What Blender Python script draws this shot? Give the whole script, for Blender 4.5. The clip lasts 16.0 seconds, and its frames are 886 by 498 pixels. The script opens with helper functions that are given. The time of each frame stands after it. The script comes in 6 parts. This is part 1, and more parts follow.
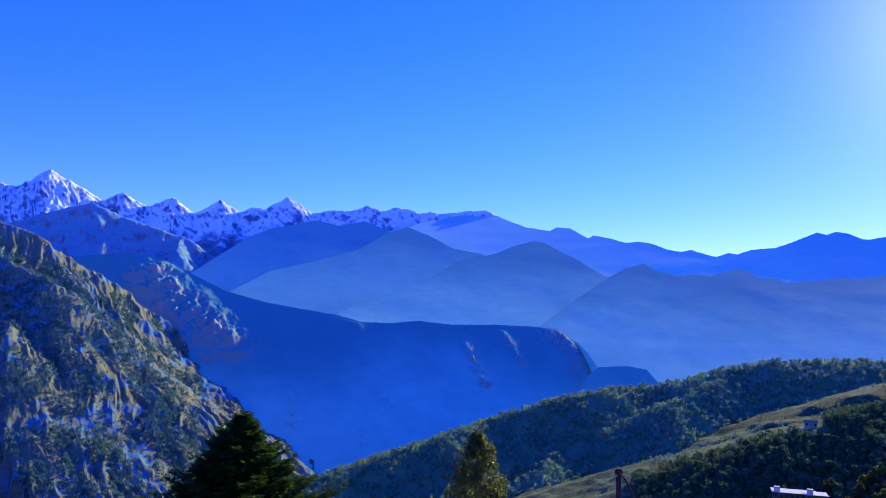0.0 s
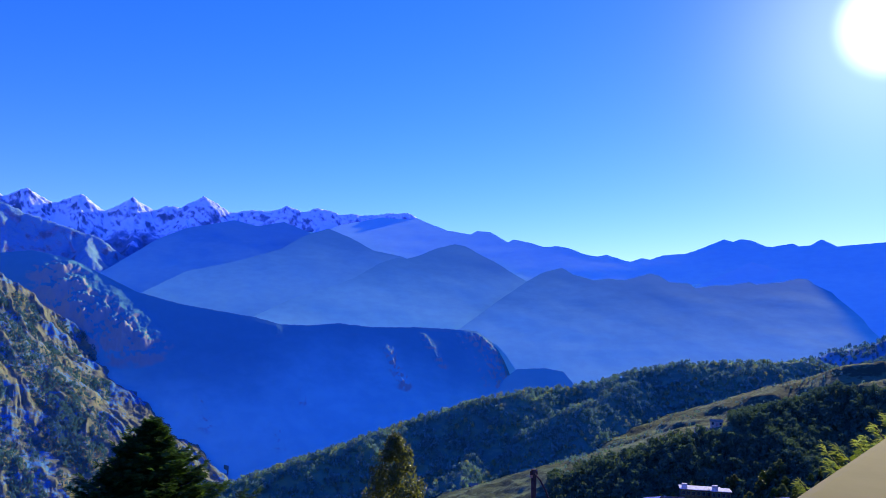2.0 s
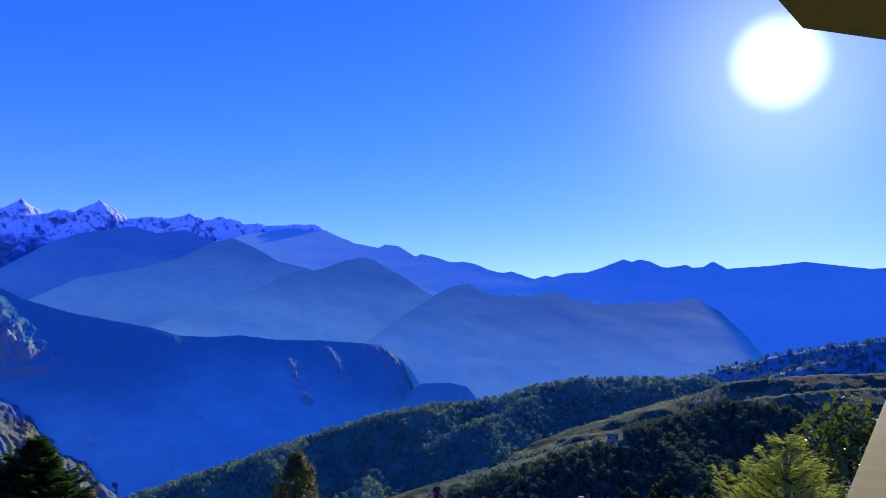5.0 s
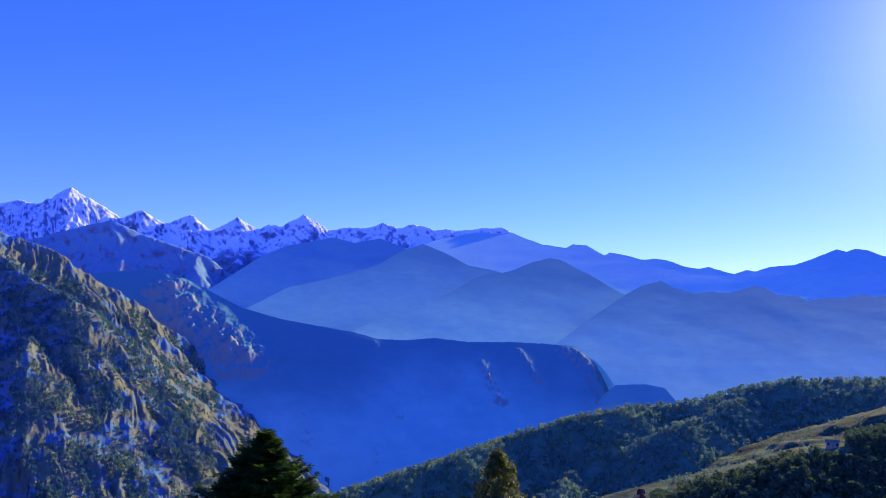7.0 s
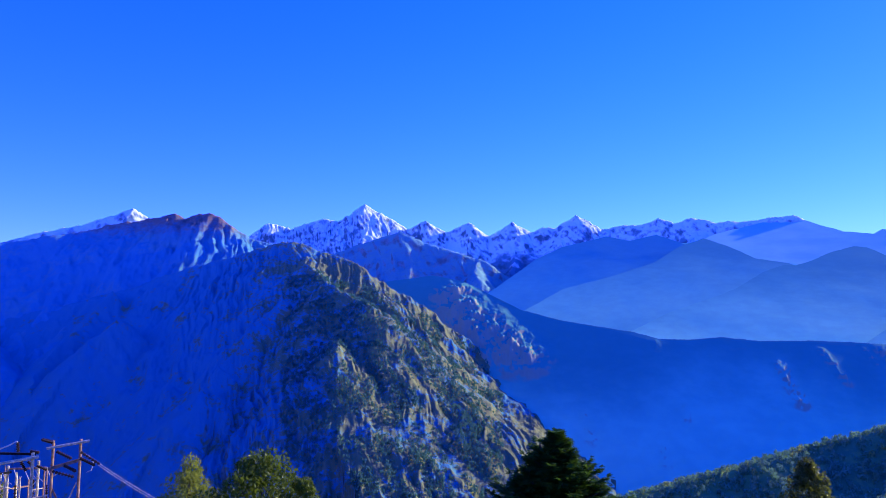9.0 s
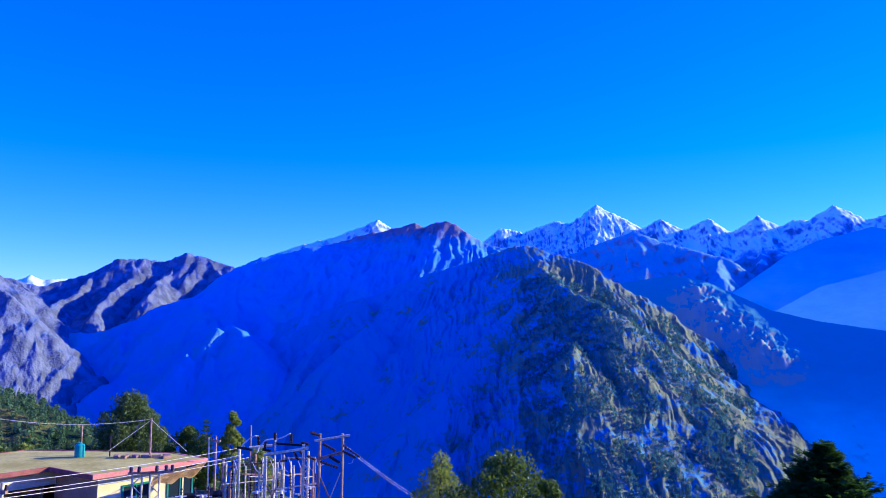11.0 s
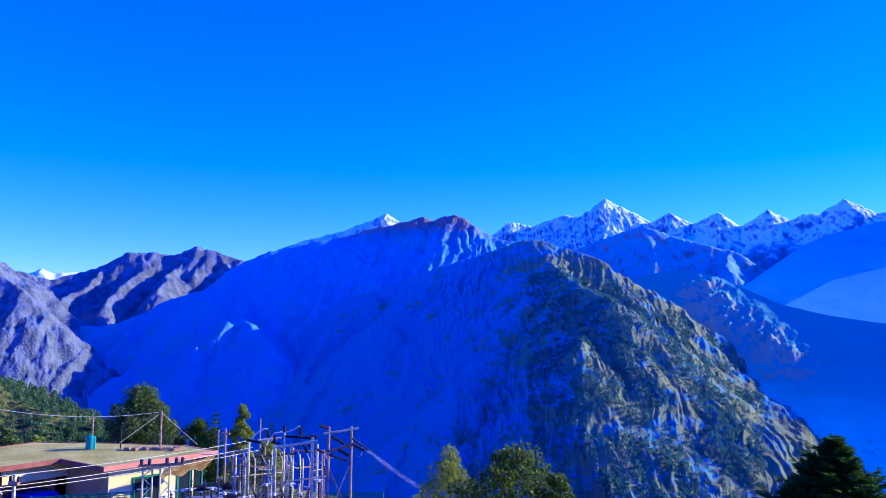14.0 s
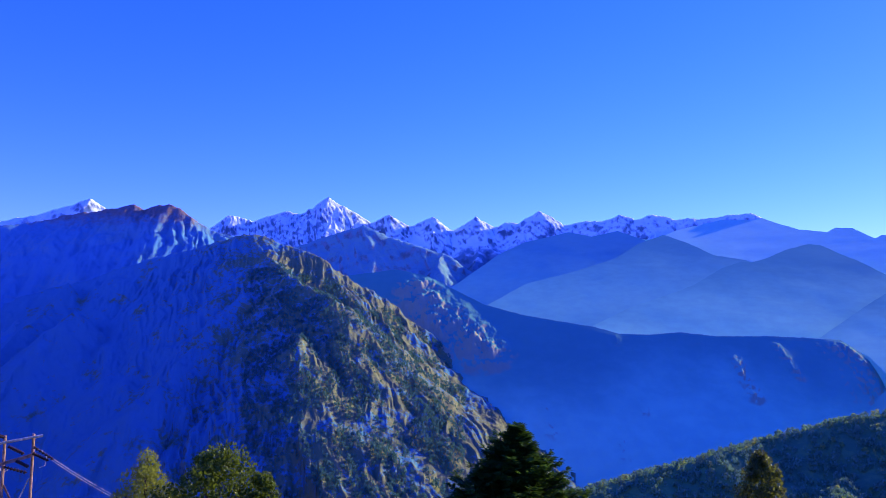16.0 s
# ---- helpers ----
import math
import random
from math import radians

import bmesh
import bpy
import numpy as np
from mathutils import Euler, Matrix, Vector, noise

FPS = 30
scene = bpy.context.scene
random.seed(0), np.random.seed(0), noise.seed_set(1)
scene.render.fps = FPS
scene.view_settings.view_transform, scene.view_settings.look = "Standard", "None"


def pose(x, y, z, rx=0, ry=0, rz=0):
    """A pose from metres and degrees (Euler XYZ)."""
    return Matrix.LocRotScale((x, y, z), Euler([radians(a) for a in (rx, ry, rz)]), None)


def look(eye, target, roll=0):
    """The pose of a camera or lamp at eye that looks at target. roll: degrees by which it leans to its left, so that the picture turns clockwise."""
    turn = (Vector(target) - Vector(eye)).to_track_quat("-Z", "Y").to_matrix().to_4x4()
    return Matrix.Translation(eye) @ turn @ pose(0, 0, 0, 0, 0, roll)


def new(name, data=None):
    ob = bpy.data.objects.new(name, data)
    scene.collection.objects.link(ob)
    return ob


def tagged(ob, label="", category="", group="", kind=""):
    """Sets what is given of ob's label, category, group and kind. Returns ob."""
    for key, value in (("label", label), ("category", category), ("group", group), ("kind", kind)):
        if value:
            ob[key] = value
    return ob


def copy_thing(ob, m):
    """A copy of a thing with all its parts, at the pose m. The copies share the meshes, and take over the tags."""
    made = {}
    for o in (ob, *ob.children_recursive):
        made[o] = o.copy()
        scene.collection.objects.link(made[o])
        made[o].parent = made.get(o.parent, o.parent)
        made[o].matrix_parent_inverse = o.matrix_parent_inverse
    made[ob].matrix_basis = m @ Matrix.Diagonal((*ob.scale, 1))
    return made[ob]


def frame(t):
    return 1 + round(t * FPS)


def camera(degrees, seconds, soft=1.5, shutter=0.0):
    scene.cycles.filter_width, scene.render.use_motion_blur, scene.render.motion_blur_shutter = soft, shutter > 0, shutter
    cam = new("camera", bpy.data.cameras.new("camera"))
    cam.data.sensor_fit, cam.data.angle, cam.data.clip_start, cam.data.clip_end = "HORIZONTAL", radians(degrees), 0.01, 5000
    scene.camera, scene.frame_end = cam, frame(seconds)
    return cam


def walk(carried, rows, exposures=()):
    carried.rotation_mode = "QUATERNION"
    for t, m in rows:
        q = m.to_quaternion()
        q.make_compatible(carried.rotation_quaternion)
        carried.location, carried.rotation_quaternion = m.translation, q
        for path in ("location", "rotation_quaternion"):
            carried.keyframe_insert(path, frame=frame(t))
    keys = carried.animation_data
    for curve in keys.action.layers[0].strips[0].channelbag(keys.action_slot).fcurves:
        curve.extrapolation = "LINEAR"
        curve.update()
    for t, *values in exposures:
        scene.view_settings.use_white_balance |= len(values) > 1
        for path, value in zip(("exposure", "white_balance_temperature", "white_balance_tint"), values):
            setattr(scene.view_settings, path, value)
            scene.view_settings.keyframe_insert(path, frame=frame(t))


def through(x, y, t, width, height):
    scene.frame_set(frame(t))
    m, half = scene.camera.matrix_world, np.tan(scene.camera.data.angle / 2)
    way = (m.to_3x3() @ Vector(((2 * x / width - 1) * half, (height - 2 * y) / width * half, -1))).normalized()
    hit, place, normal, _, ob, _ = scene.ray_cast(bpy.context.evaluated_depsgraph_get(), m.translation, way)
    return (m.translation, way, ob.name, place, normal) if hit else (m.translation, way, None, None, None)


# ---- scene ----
EXPOSURE = [(0, 0.85, 6450, 10), (2, 0.81, 6500, 10), (3.5, 0.6, 6500, 10), (6, 0.55, 6600, 10), (6.5, 0.6, 6900, 12), (7, 0.88, 7300, 14), (8, 0.98, 7800, 16), (9, 0.97, 6200, 10), (10, 1.07, 5500, 11), (12.5, 1.14, 5100, 9.5), (14.5, 1.12, 5300, 9.5), (15.5, 1.02, 6200, 12), (16, 0.92, 6800, 12)]
cam = camera(59.83, 16.0, soft=0.3)
EYE = 9.0  # height of the lens over the yard
# seconds, pitch, roll, yaw (degrees), sideways and upward drift of the arm (m)
PATH = [
    (0, 4.88, -1.21, -0.10, -0.000, -0.015),
    (0.5, 4.91, -1.11, -2.03, -0.000, -0.015),
    (1, 4.93, -1.05, -3.84, -0.000, -0.015),
    (1.5, 4.94, -1.09, -5.23, -0.000, -0.010),
    (2, 5.20, -1.37, -6.00, -0.000, -0.003),
    (2.5, 5.78, -1.72, -6.22, -0.000, 0.009),
    (3, 6.24, -2.22, -6.81, -0.000, 0.025),
    (3.5, 6.28, -2.31, -8.56, -0.000, 0.084),
    (3.7, 6.35, -2.40, -9.70, -0.000, 0.103),
    (4.75, 6.45, -2.20, -13.20, -0.075, 0.094),
    (5.8, 6.40, -1.82, -9.50, -0.150, 0.015),
    (6, 6.37, -1.73, -7.94, -0.150, 0.000),
    (6.5, 6.27, -1.48, -3.70, -0.150, 0.000),
    (7, 6.12, -1.31, 1.06, -0.150, 0.000),
    (7.5, 5.95, -0.99, 6.24, -0.150, 0.000),
    (8, 5.85, -0.64, 11.76, -0.150, 0.000),
    (8.5, 5.84, -0.61, 16.67, -0.150, 0.000),
    (9, 5.84, -0.48, 21.43, -0.150, 0.000),
    (9.5, 5.84, -0.45, 25.90, -0.150, 0.000),
    (10, 5.81, -0.41, 30.27, -0.150, 0.000),
    (10.2, 5.82, -0.40, 31.90, -0.150, 0.000),
    (11.2, 5.95, -0.20, 40.30, -0.150, 0.000),
    (12.3, 6.00, 0.00, 46.60, -0.150, 0.000),
    (12.5, 6.00, -0.00, 46.99, -0.150, 0.000),
    (13, 5.92, 0.02, 46.49, -0.150, 0.000),
    (13.5, 5.72, -0.15, 43.84, -0.150, 0.000),
    (14, 5.46, -0.35, 39.32, -0.150, 0.000),
    (14.5, 5.32, -0.51, 33.60, -0.150, 0.000),
    (15, 5.22, -0.55, 27.84, -0.150, 0.000),
    (15.5, 5.28, -0.73, 22.82, -0.150, 0.000),
    (16, 5.44, -0.74, 18.68, -0.150, 0.000),
]
ARM = 0.4
walk(cam, [(t, pose(dx - ARM * math.sin(radians(a)), ARM * math.cos(radians(a)), EYE + up, 90 + p, r, a)) for t, p, r, a, dx, up in PATH],
     EXPOSURE)

# ---- daylight: clear morning sky, low sun ----
SUN_AZ, SUN_EL = 36.6, 19.3


def heading(az, el=0.0):
    """Unit vector at az degrees right of +y and el degrees up."""
    a, e = radians(az), radians(el)
    return Vector((math.sin(a) * math.cos(e), math.cos(a) * math.cos(e), math.sin(e)))


SUN_DIR = heading(SUN_AZ, SUN_EL)
world = bpy.data.worlds.new("sky")
scene.world = world
world.use_nodes = True
wn, wl = world.node_tree.nodes, world.node_tree.links
wn.clear()
sky = wn.new("ShaderNodeTexSky")
sky.sky_type, sky.sun_disc = "NISHITA", False
sky.sun_elevation, sky.sun_rotation = radians(SUN_EL), radians(SUN_AZ)
sky.altitude, sky.air_density, sky.dust_density, sky.ozone_density = 2200, 1.0, 0.25, 3.0
deep = wn.new("ShaderNodeHueSaturation")  # the clear mountain air: a deeper blue
deep.inputs["Saturation"].default_value, deep.inputs["Value"].default_value = 1.3, 1.0
wl.new(sky.outputs[0], deep.inputs["Color"])
azure = wn.new("ShaderNodeVectorMath")
azure.operation = "MULTIPLY"
azure.inputs[1].default_value = (0.62, 0.61, 3.2)
wl.new(deep.outputs[0], azure.inputs[0])
# the bright aureole round the sun itself
coord = wn.new("ShaderNodeTexCoord")
dot = wn.new("ShaderNodeVectorMath")
dot.operation = "DOT_PRODUCT"
dot.inputs[1].default_value = SUN_DIR
wl.new(coord.outputs["Generated"], dot.inputs[0])
core = wn.new("ShaderNodeMapRange")
core.interpolation_type = "SMOOTHERSTEP"
core.inputs["From Min"].default_value, core.inputs["From Max"].default_value = math.cos(radians(3.8)), math.cos(radians(0.3))
core.inputs["To Min"].default_value, core.inputs["To Max"].default_value = 0.0, 5.5
wl.new(dot.outputs["Value"], core.inputs["Value"])
halo = wn.new("ShaderNodeMath")
halo.operation = "POWER"
halo.inputs[1].default_value = 115.0
wl.new(dot.outputs["Value"], halo.inputs[0])
halo.use_clamp = True
halo_gain = wn.new("ShaderNodeMath")
halo_gain.operation = "MULTIPLY_ADD"
halo_gain.inputs[1].default_value = 2.15
wl.new(halo.outputs[0], halo_gain.inputs[0])
wl.new(core.outputs[0], halo_gain.inputs[2])
tint = wn.new("ShaderNodeVectorMath")
tint.operation = "SCALE"
tint.inputs[0].default_value = (0.85, 0.95, 1.0)
wl.new(halo_gain.outputs[0], tint.inputs["Scale"])
total = wn.new("ShaderNodeVectorMath")
total.operation = "ADD"
wl.new(azure.outputs[0], total.inputs[0])
wl.new(tint.outputs[0], total.inputs[1])
back = wn.new("ShaderNodeBackground")
back.inputs["Strength"].default_value = 0.12
wl.new(total.outputs[0], back.inputs["Color"])
wout = wn.new("ShaderNodeOutputWorld")
wl.new(back.outputs[0], wout.inputs[0])

sun = new("sun", bpy.data.lights.new("sun", "SUN"))
sun.data.energy, sun.data.angle, sun.data.color = 3.6, radians(0.53), (1.0, 0.86, 0.44)
sun.matrix_world = look(SUN_DIR * 200, (0, 0, 0))

# ---- materials ----
class Nodes:
    """A small writer for one node material."""

    def __init__(self, name, rough=0.8):
        self.m = bpy.data.materials.new(name)
        self.m.use_nodes = True
        self.t = self.m.node_tree
        self.b = self.t.nodes["Principled BSDF"]
        self.b.inputs["Roughness"].default_value = rough
        self.b.inputs["Specular IOR Level"].default_value = 0.25
        self.pos = self.t.nodes.new("ShaderNodeNewGeometry")

    def link(self, a, b):
        self.t.links.new(a, b)

    def noise(self, scale, detail=4.0, rough=0.55, stretch=(1, 1, 1), local=False):
        src = self.t.nodes.new("ShaderNodeTexCoord").outputs["Object"] if local else self.pos.outputs["Position"]
        m = self.t.nodes.new("ShaderNodeMapping")
        m.inputs["Scale"].default_value = stretch
        self.link(src, m.inputs["Vector"])
        n = self.t.nodes.new("ShaderNodeTexNoise")
        n.inputs["Scale"].default_value, n.inputs["Detail"].default_value, n.inputs["Roughness"].default_value = scale, detail, rough
        self.link(m.outputs[0], n.inputs["Vector"])
        return n.outputs["Fac"]

    def ramp(self, fac, a, b, lo=0.0, hi=1.0):
        r = self.t.nodes.new("ShaderNodeMapRange")
        r.interpolation_type = "SMOOTHSTEP"
        for key, v in (("From Min", a), ("From Max", b), ("To Min", lo), ("To Max", hi)):
            r.inputs[key].default_value = v
        self.link(fac, r.inputs["Value"])
        return r.outputs[0]

    def mix(self, fac, a, b):
        x = self.t.nodes.new("ShaderNodeMix")
        x.data_type = "RGBA"
        if isinstance(fac, (int, float)):
            x.inputs[0].default_value = fac
        else:
            self.link(fac, x.inputs[0])
        for sock, v in ((x.inputs[6], a), (x.inputs[7], b)):
            if isinstance(v, tuple):
                sock.default_value = (*v, 1.0)
            else:
                self.link(v, sock)
        return x.outputs[2]

    def math(self, op, a, b):
        x = self.t.nodes.new("ShaderNodeMath")
        x.operation = op
        for i, v in enumerate((a, b)):
            if isinstance(v, (int, float)):
                x.inputs[i].default_value = v
            else:
                self.link(v, x.inputs[i])
        return x.outputs[0]

    def axis(self, which, i):
        s = self.t.nodes.new("ShaderNodeSeparateXYZ")
        self.link(self.pos.outputs[which], s.inputs[0])
        return s.outputs[i]

    def random(self):
        return self.t.nodes.new("ShaderNodeObjectInfo").outputs["Random"]

    def island(self):
        return self.pos.outputs["Random Per Island"]

    def colour(self, c):
        if isinstance(c, tuple):
            self.b.inputs["Base Color"].default_value = (*c, 1.0)
        else:
            self.link(c, self.b.inputs["Base Color"])
        return self

    def bump(self, fac, strength, distance):
        n = self.t.nodes.new("ShaderNodeBump")
        n.inputs["Strength"].default_value, n.inputs["Distance"].default_value = strength, distance
        self.link(fac, n.inputs["Height"])
        self.link(n.outputs[0], self.b.inputs["Normal"])
        return self


def plain(name, a, b, scale=4.0, rough=0.7, metal=0.0, bump=0.0, local=True):
    """Two tones broken up by noise at two scales."""
    n = Nodes(name, rough)
    big, fine = n.noise(scale, 5, local=local), n.noise(scale * 9, 4, local=local)
    f = n.math("ADD", n.math("MULTIPLY", big, 0.65), n.math("MULTIPLY", fine, 0.35))
    n.colour(n.mix(n.ramp(f, 0.36, 0.64), a, b))
    n.b.inputs["Metallic"].default_value = metal
    if rough > 0.65:
        n.b.inputs["Specular IOR Level"].default_value = 0.05
    if bump:
        n.bump(fine, 0.6, bump)
    return n.m


def slope_material(name, grass, wood, rock, wood_at, rock_at, size=1.0, crowns=0.0, summit=None, haze_zone=None):
    """Hillside: grass, darker woodland in patches, bare rock where it is steep."""
    n = Nodes(name, 0.95)
    n.b.inputs["Specular IOR Level"].default_value = 0.05
    big, mid, fine = n.noise(0.006 / size, 6, 0.6), n.noise(0.035 / size, 5, 0.6), n.noise(0.22 / size, 3, 0.6)
    patch = n.math("ADD", n.math("MULTIPLY", big, 0.5), n.math("ADD", n.math("MULTIPLY", mid, 0.35), n.math("MULTIPLY", fine, 0.15)))
    if haze_zone is not None:  # sunlit side painted olive, shaded side haze blue
        side = n.math("ADD", n.axis("Position", 0), n.math("MULTIPLY", n.axis("Position", 1), haze_zone))
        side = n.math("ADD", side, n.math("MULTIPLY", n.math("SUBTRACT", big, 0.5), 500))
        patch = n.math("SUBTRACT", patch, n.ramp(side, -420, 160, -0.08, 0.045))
    dry = tuple(c * k for c, k in zip(grass, (1.35, 1.15, 0.9)))
    lawn = n.mix(n.ramp(mid, 0.35, 0.65), grass, dry)
    base = n.mix(n.ramp(patch, wood_at - 0.035, wood_at + 0.035), lawn, wood)
    steep = n.math("ADD", n.axis("Normal", 2), n.math("MULTIPLY", n.math("SUBTRACT", fine, 0.5), 0.15 if crowns else 0.35))
    dark = tuple(c * 0.6 for c in rock)
    stone = n.mix(n.ramp(mid, 0.4, 0.6), rock, dark)
    cover = n.mix(n.ramp(steep, rock_at + 0.06, rock_at - 0.06), base, stone)
    if summit:  # bare stone of another colour on the heights
        z0, z1, bare = summit
        height = n.math("ADD", n.axis("Position", 2), n.math("MULTIPLY", n.math("SUBTRACT", mid, 0.5), 160))
        cover = n.mix(n.ramp(height, z0, z1), cover, n.mix(n.ramp(fine, 0.35, 0.65), bare, tuple(0.6 * c for c in bare)))
    n.colour(cover)
    rise = n.math("ADD", mid, n.math("MULTIPLY", fine, 0.5))
    if crowns:  # the rough canopy of far trees and boulders
        rise = n.math("ADD", n.math("MULTIPLY", rise, 9.0 * size / crowns), n.noise(0.075, 3, 0.7))
    n.bump(rise, 0.9 if crowns else 0.8, crowns or 9.0 * size)
    return n.m


def snow_material(name, line, band, rock, lean=0.0):
    """Snow above an uneven line and off the steepest faces, rock and scree elsewhere."""
    n = Nodes(name, 0.85)
    n.b.inputs["Specular IOR Level"].default_value = 0.1
    big, mid, fine = n.noise(0.004, 5, 0.6), n.noise(0.016, 5, 0.6), n.noise(0.03, 6, 0.6, stretch=(1, 1, 0.3))
    height = n.math("ADD", n.axis("Position", 2), n.math("MULTIPLY", n.math("SUBTRACT", big, 0.5), band * 2.2))
    height = n.math("ADD", height, n.math("MULTIPLY", n.math("SUBTRACT", mid, 0.5), band * 1.2))
    high = n.ramp(height, line - band * 0.25, line + band * 0.25)
    flat = n.math("ADD", n.axis("Normal", 2), n.math("MULTIPLY", n.math("SUBTRACT", fine, 0.5), 0.6))
    lies = n.ramp(flat, 0.40 + lean, 0.62 + lean)
    dark = tuple(c * 0.55 for c in rock)
    stone = n.mix(n.ramp(mid, 0.4, 0.6), rock, dark)
    n.colour(n.mix(n.math("MULTIPLY", high, lies), stone, (0.82, 0.92, 0.80)))
    n.bump(n.math("ADD", mid, n.math("MULTIPLY", fine, 0.5)), 0.7, 12.0)
    return n.m


# snow line lowered so the small gap peak shows white
LOW_SNOW = snow_material("low_snow_on_slabs", 215, 30, (0.28, 0.38, 0.35), -0.1)
# rock tinted blue, haze on the lower faces put into the colour
SNOW = snow_material("snow_and_haze_blue_rock", 400, 110, (0.17, 0.29, 0.33), 0.11)
# distance haze is painted into the blue of the next four colours
CRAG = slope_material("haze_blue_limestone_crag", (0.145, 0.21, 0.28), (0.12, 0.19, 0.26), (0.19, 0.21, 0.25), 0.55, 0.86, 1.6, 1.0)
MASSIF = slope_material("olive_meadow_and_haze_blue_scrub", (0.20, 0.23, 0.11), (0.09, 0.27, 0.33), (0.20, 0.25, 0.20), 0.495, 0.42, 0.42, 1.0, haze_zone=0.62)
BROWN = slope_material("haze_blue_turf_and_stone", (0.13, 0.31, 0.38), (0.10, 0.30, 0.41), (0.20, 0.28, 0.36), 0.47, 0.45, 0.8, 2.0, (300, 400, (0.33, 0.23, 0.19)))
UNDER = slope_material("haze_blue_scree_slope", (0.18, 0.38, 0.38), (0.15, 0.34, 0.36), (0.30, 0.31, 0.28), 0.52, 0.62, 1.4, 2.0)
HILL = slope_material("green_hillside", (0.18, 0.30, 0.10), (0.12, 0.25, 0.095), (0.26, 0.24, 0.12), 0.50, 0.35, 0.3)
MEADOW = slope_material("terraced_meadow", (0.13, 0.20, 0.06), (0.06, 0.09, 0.025), (0.25, 0.21, 0.09), 0.485, 0.35, 0.2)
DRY_HILL = slope_material("dry_hill_pasture", (0.15, 0.15, 0.035), (0.028, 0.055, 0.012), (0.28, 0.23, 0.13), 0.49, 0.35, 0.2)
GROUND = slope_material("valley_ground", (0.18, 0.19, 0.06), (0.07, 0.09, 0.035), (0.28, 0.25, 0.15), 0.5, 0.3, 0.15)

# ---- terrain ----
def lattice(seed):
    return np.random.RandomState(seed).permutation(512)


def pnoise(x, y, seed):
    """Gradient noise on arrays, about -0.7 to 0.7."""
    p = lattice(seed)
    xi, yi = np.floor(x).astype(np.int64), np.floor(y).astype(np.int64)
    xf, yf = x - xi, y - yi
    u, v = xf * xf * xf * (xf * (xf * 6 - 15) + 10), yf * yf * yf * (yf * (yf * 6 - 15) + 10)

    def corner(i, j):
        a = p[(p[(xi + i) & 511] + yi + j) & 511] * (2 * np.pi / 512)
        return np.cos(a) * (xf - i) + np.sin(a) * (yf - j)

    top = corner(0, 0) * (1 - u) + corner(1, 0) * u
    low = corner(0, 1) * (1 - u) + corner(1, 1) * u
    return top * (1 - v) + low * v


def fbm(x, y, seed, octaves=5, gain=0.5, ridged=False):
    total, amp, norm = np.zeros_like(x), 1.0, 0.0
    for o in range(octaves):
        n = pnoise(x * 2 ** o + 17.3 * o, y * 2 ** o - 9.1 * o, seed + o)
        total += amp * ((1 - 2.6 * np.abs(n)) if ridged else 1.4 * n)
        norm += amp
        amp *= gain
    return total / norm


def spot(az, el, dist):
    """World place at that bearing, elevation over the eye and level distance."""
    a = radians(az)
    return np.array((dist * math.sin(a), dist * math.cos(a), EYE + dist * math.tan(radians(el))))


def line(dist0, dist1, *points):
    """A crest: bearings and elevations, its distance going evenly from dist0 to dist1."""
    n = len(points) - 1
    return [spot(a, e, dist0 + (dist1 - dist0) * i / n) for i, (a, e) in enumerate(points)]


def clear_of(ridges, az0, az1):
    """Only the side ridges that do not run down between two bearings."""
    return [r for r in ridges if not az0 < math.degrees(math.atan2(r[2][0], r[2][1])) < az1]


def spurs(crest, step, length, fall, rng, turn=35, bias=0):
    """Side ridges that leave a crest towards the valley on the eye's side."""
    out, run = [], step * rng.uniform(0.2, 0.8)
    for a, b in zip(crest[:-1], crest[1:]):
        seg = np.hypot(*(b - a)[:2])
        while run < seg:
            p = a + (b - a) * run / seg
            way = -p[:2] / np.hypot(*p[:2])
            pts = [p.copy()]
            ang = radians(bias + rng.uniform(-turn, turn))
            n, piece = 4, length * rng.uniform(0.6, 1.3) / 4
            for k in range(n):
                ang += radians(rng.uniform(-18, 18))
                d = np.array((way[0] * math.cos(ang) - way[1] * math.sin(ang), way[0] * math.sin(ang) + way[1] * math.cos(ang)))
                p = p + np.array((*(d * piece), -piece * fall * rng.uniform(0.7, 1.3) * (0.75 if k else 1.35)))
                pts.append(p.copy())
            out.append(pts)
            run += step * rng.uniform(0.6, 1.4)
        run -= seg
    return out


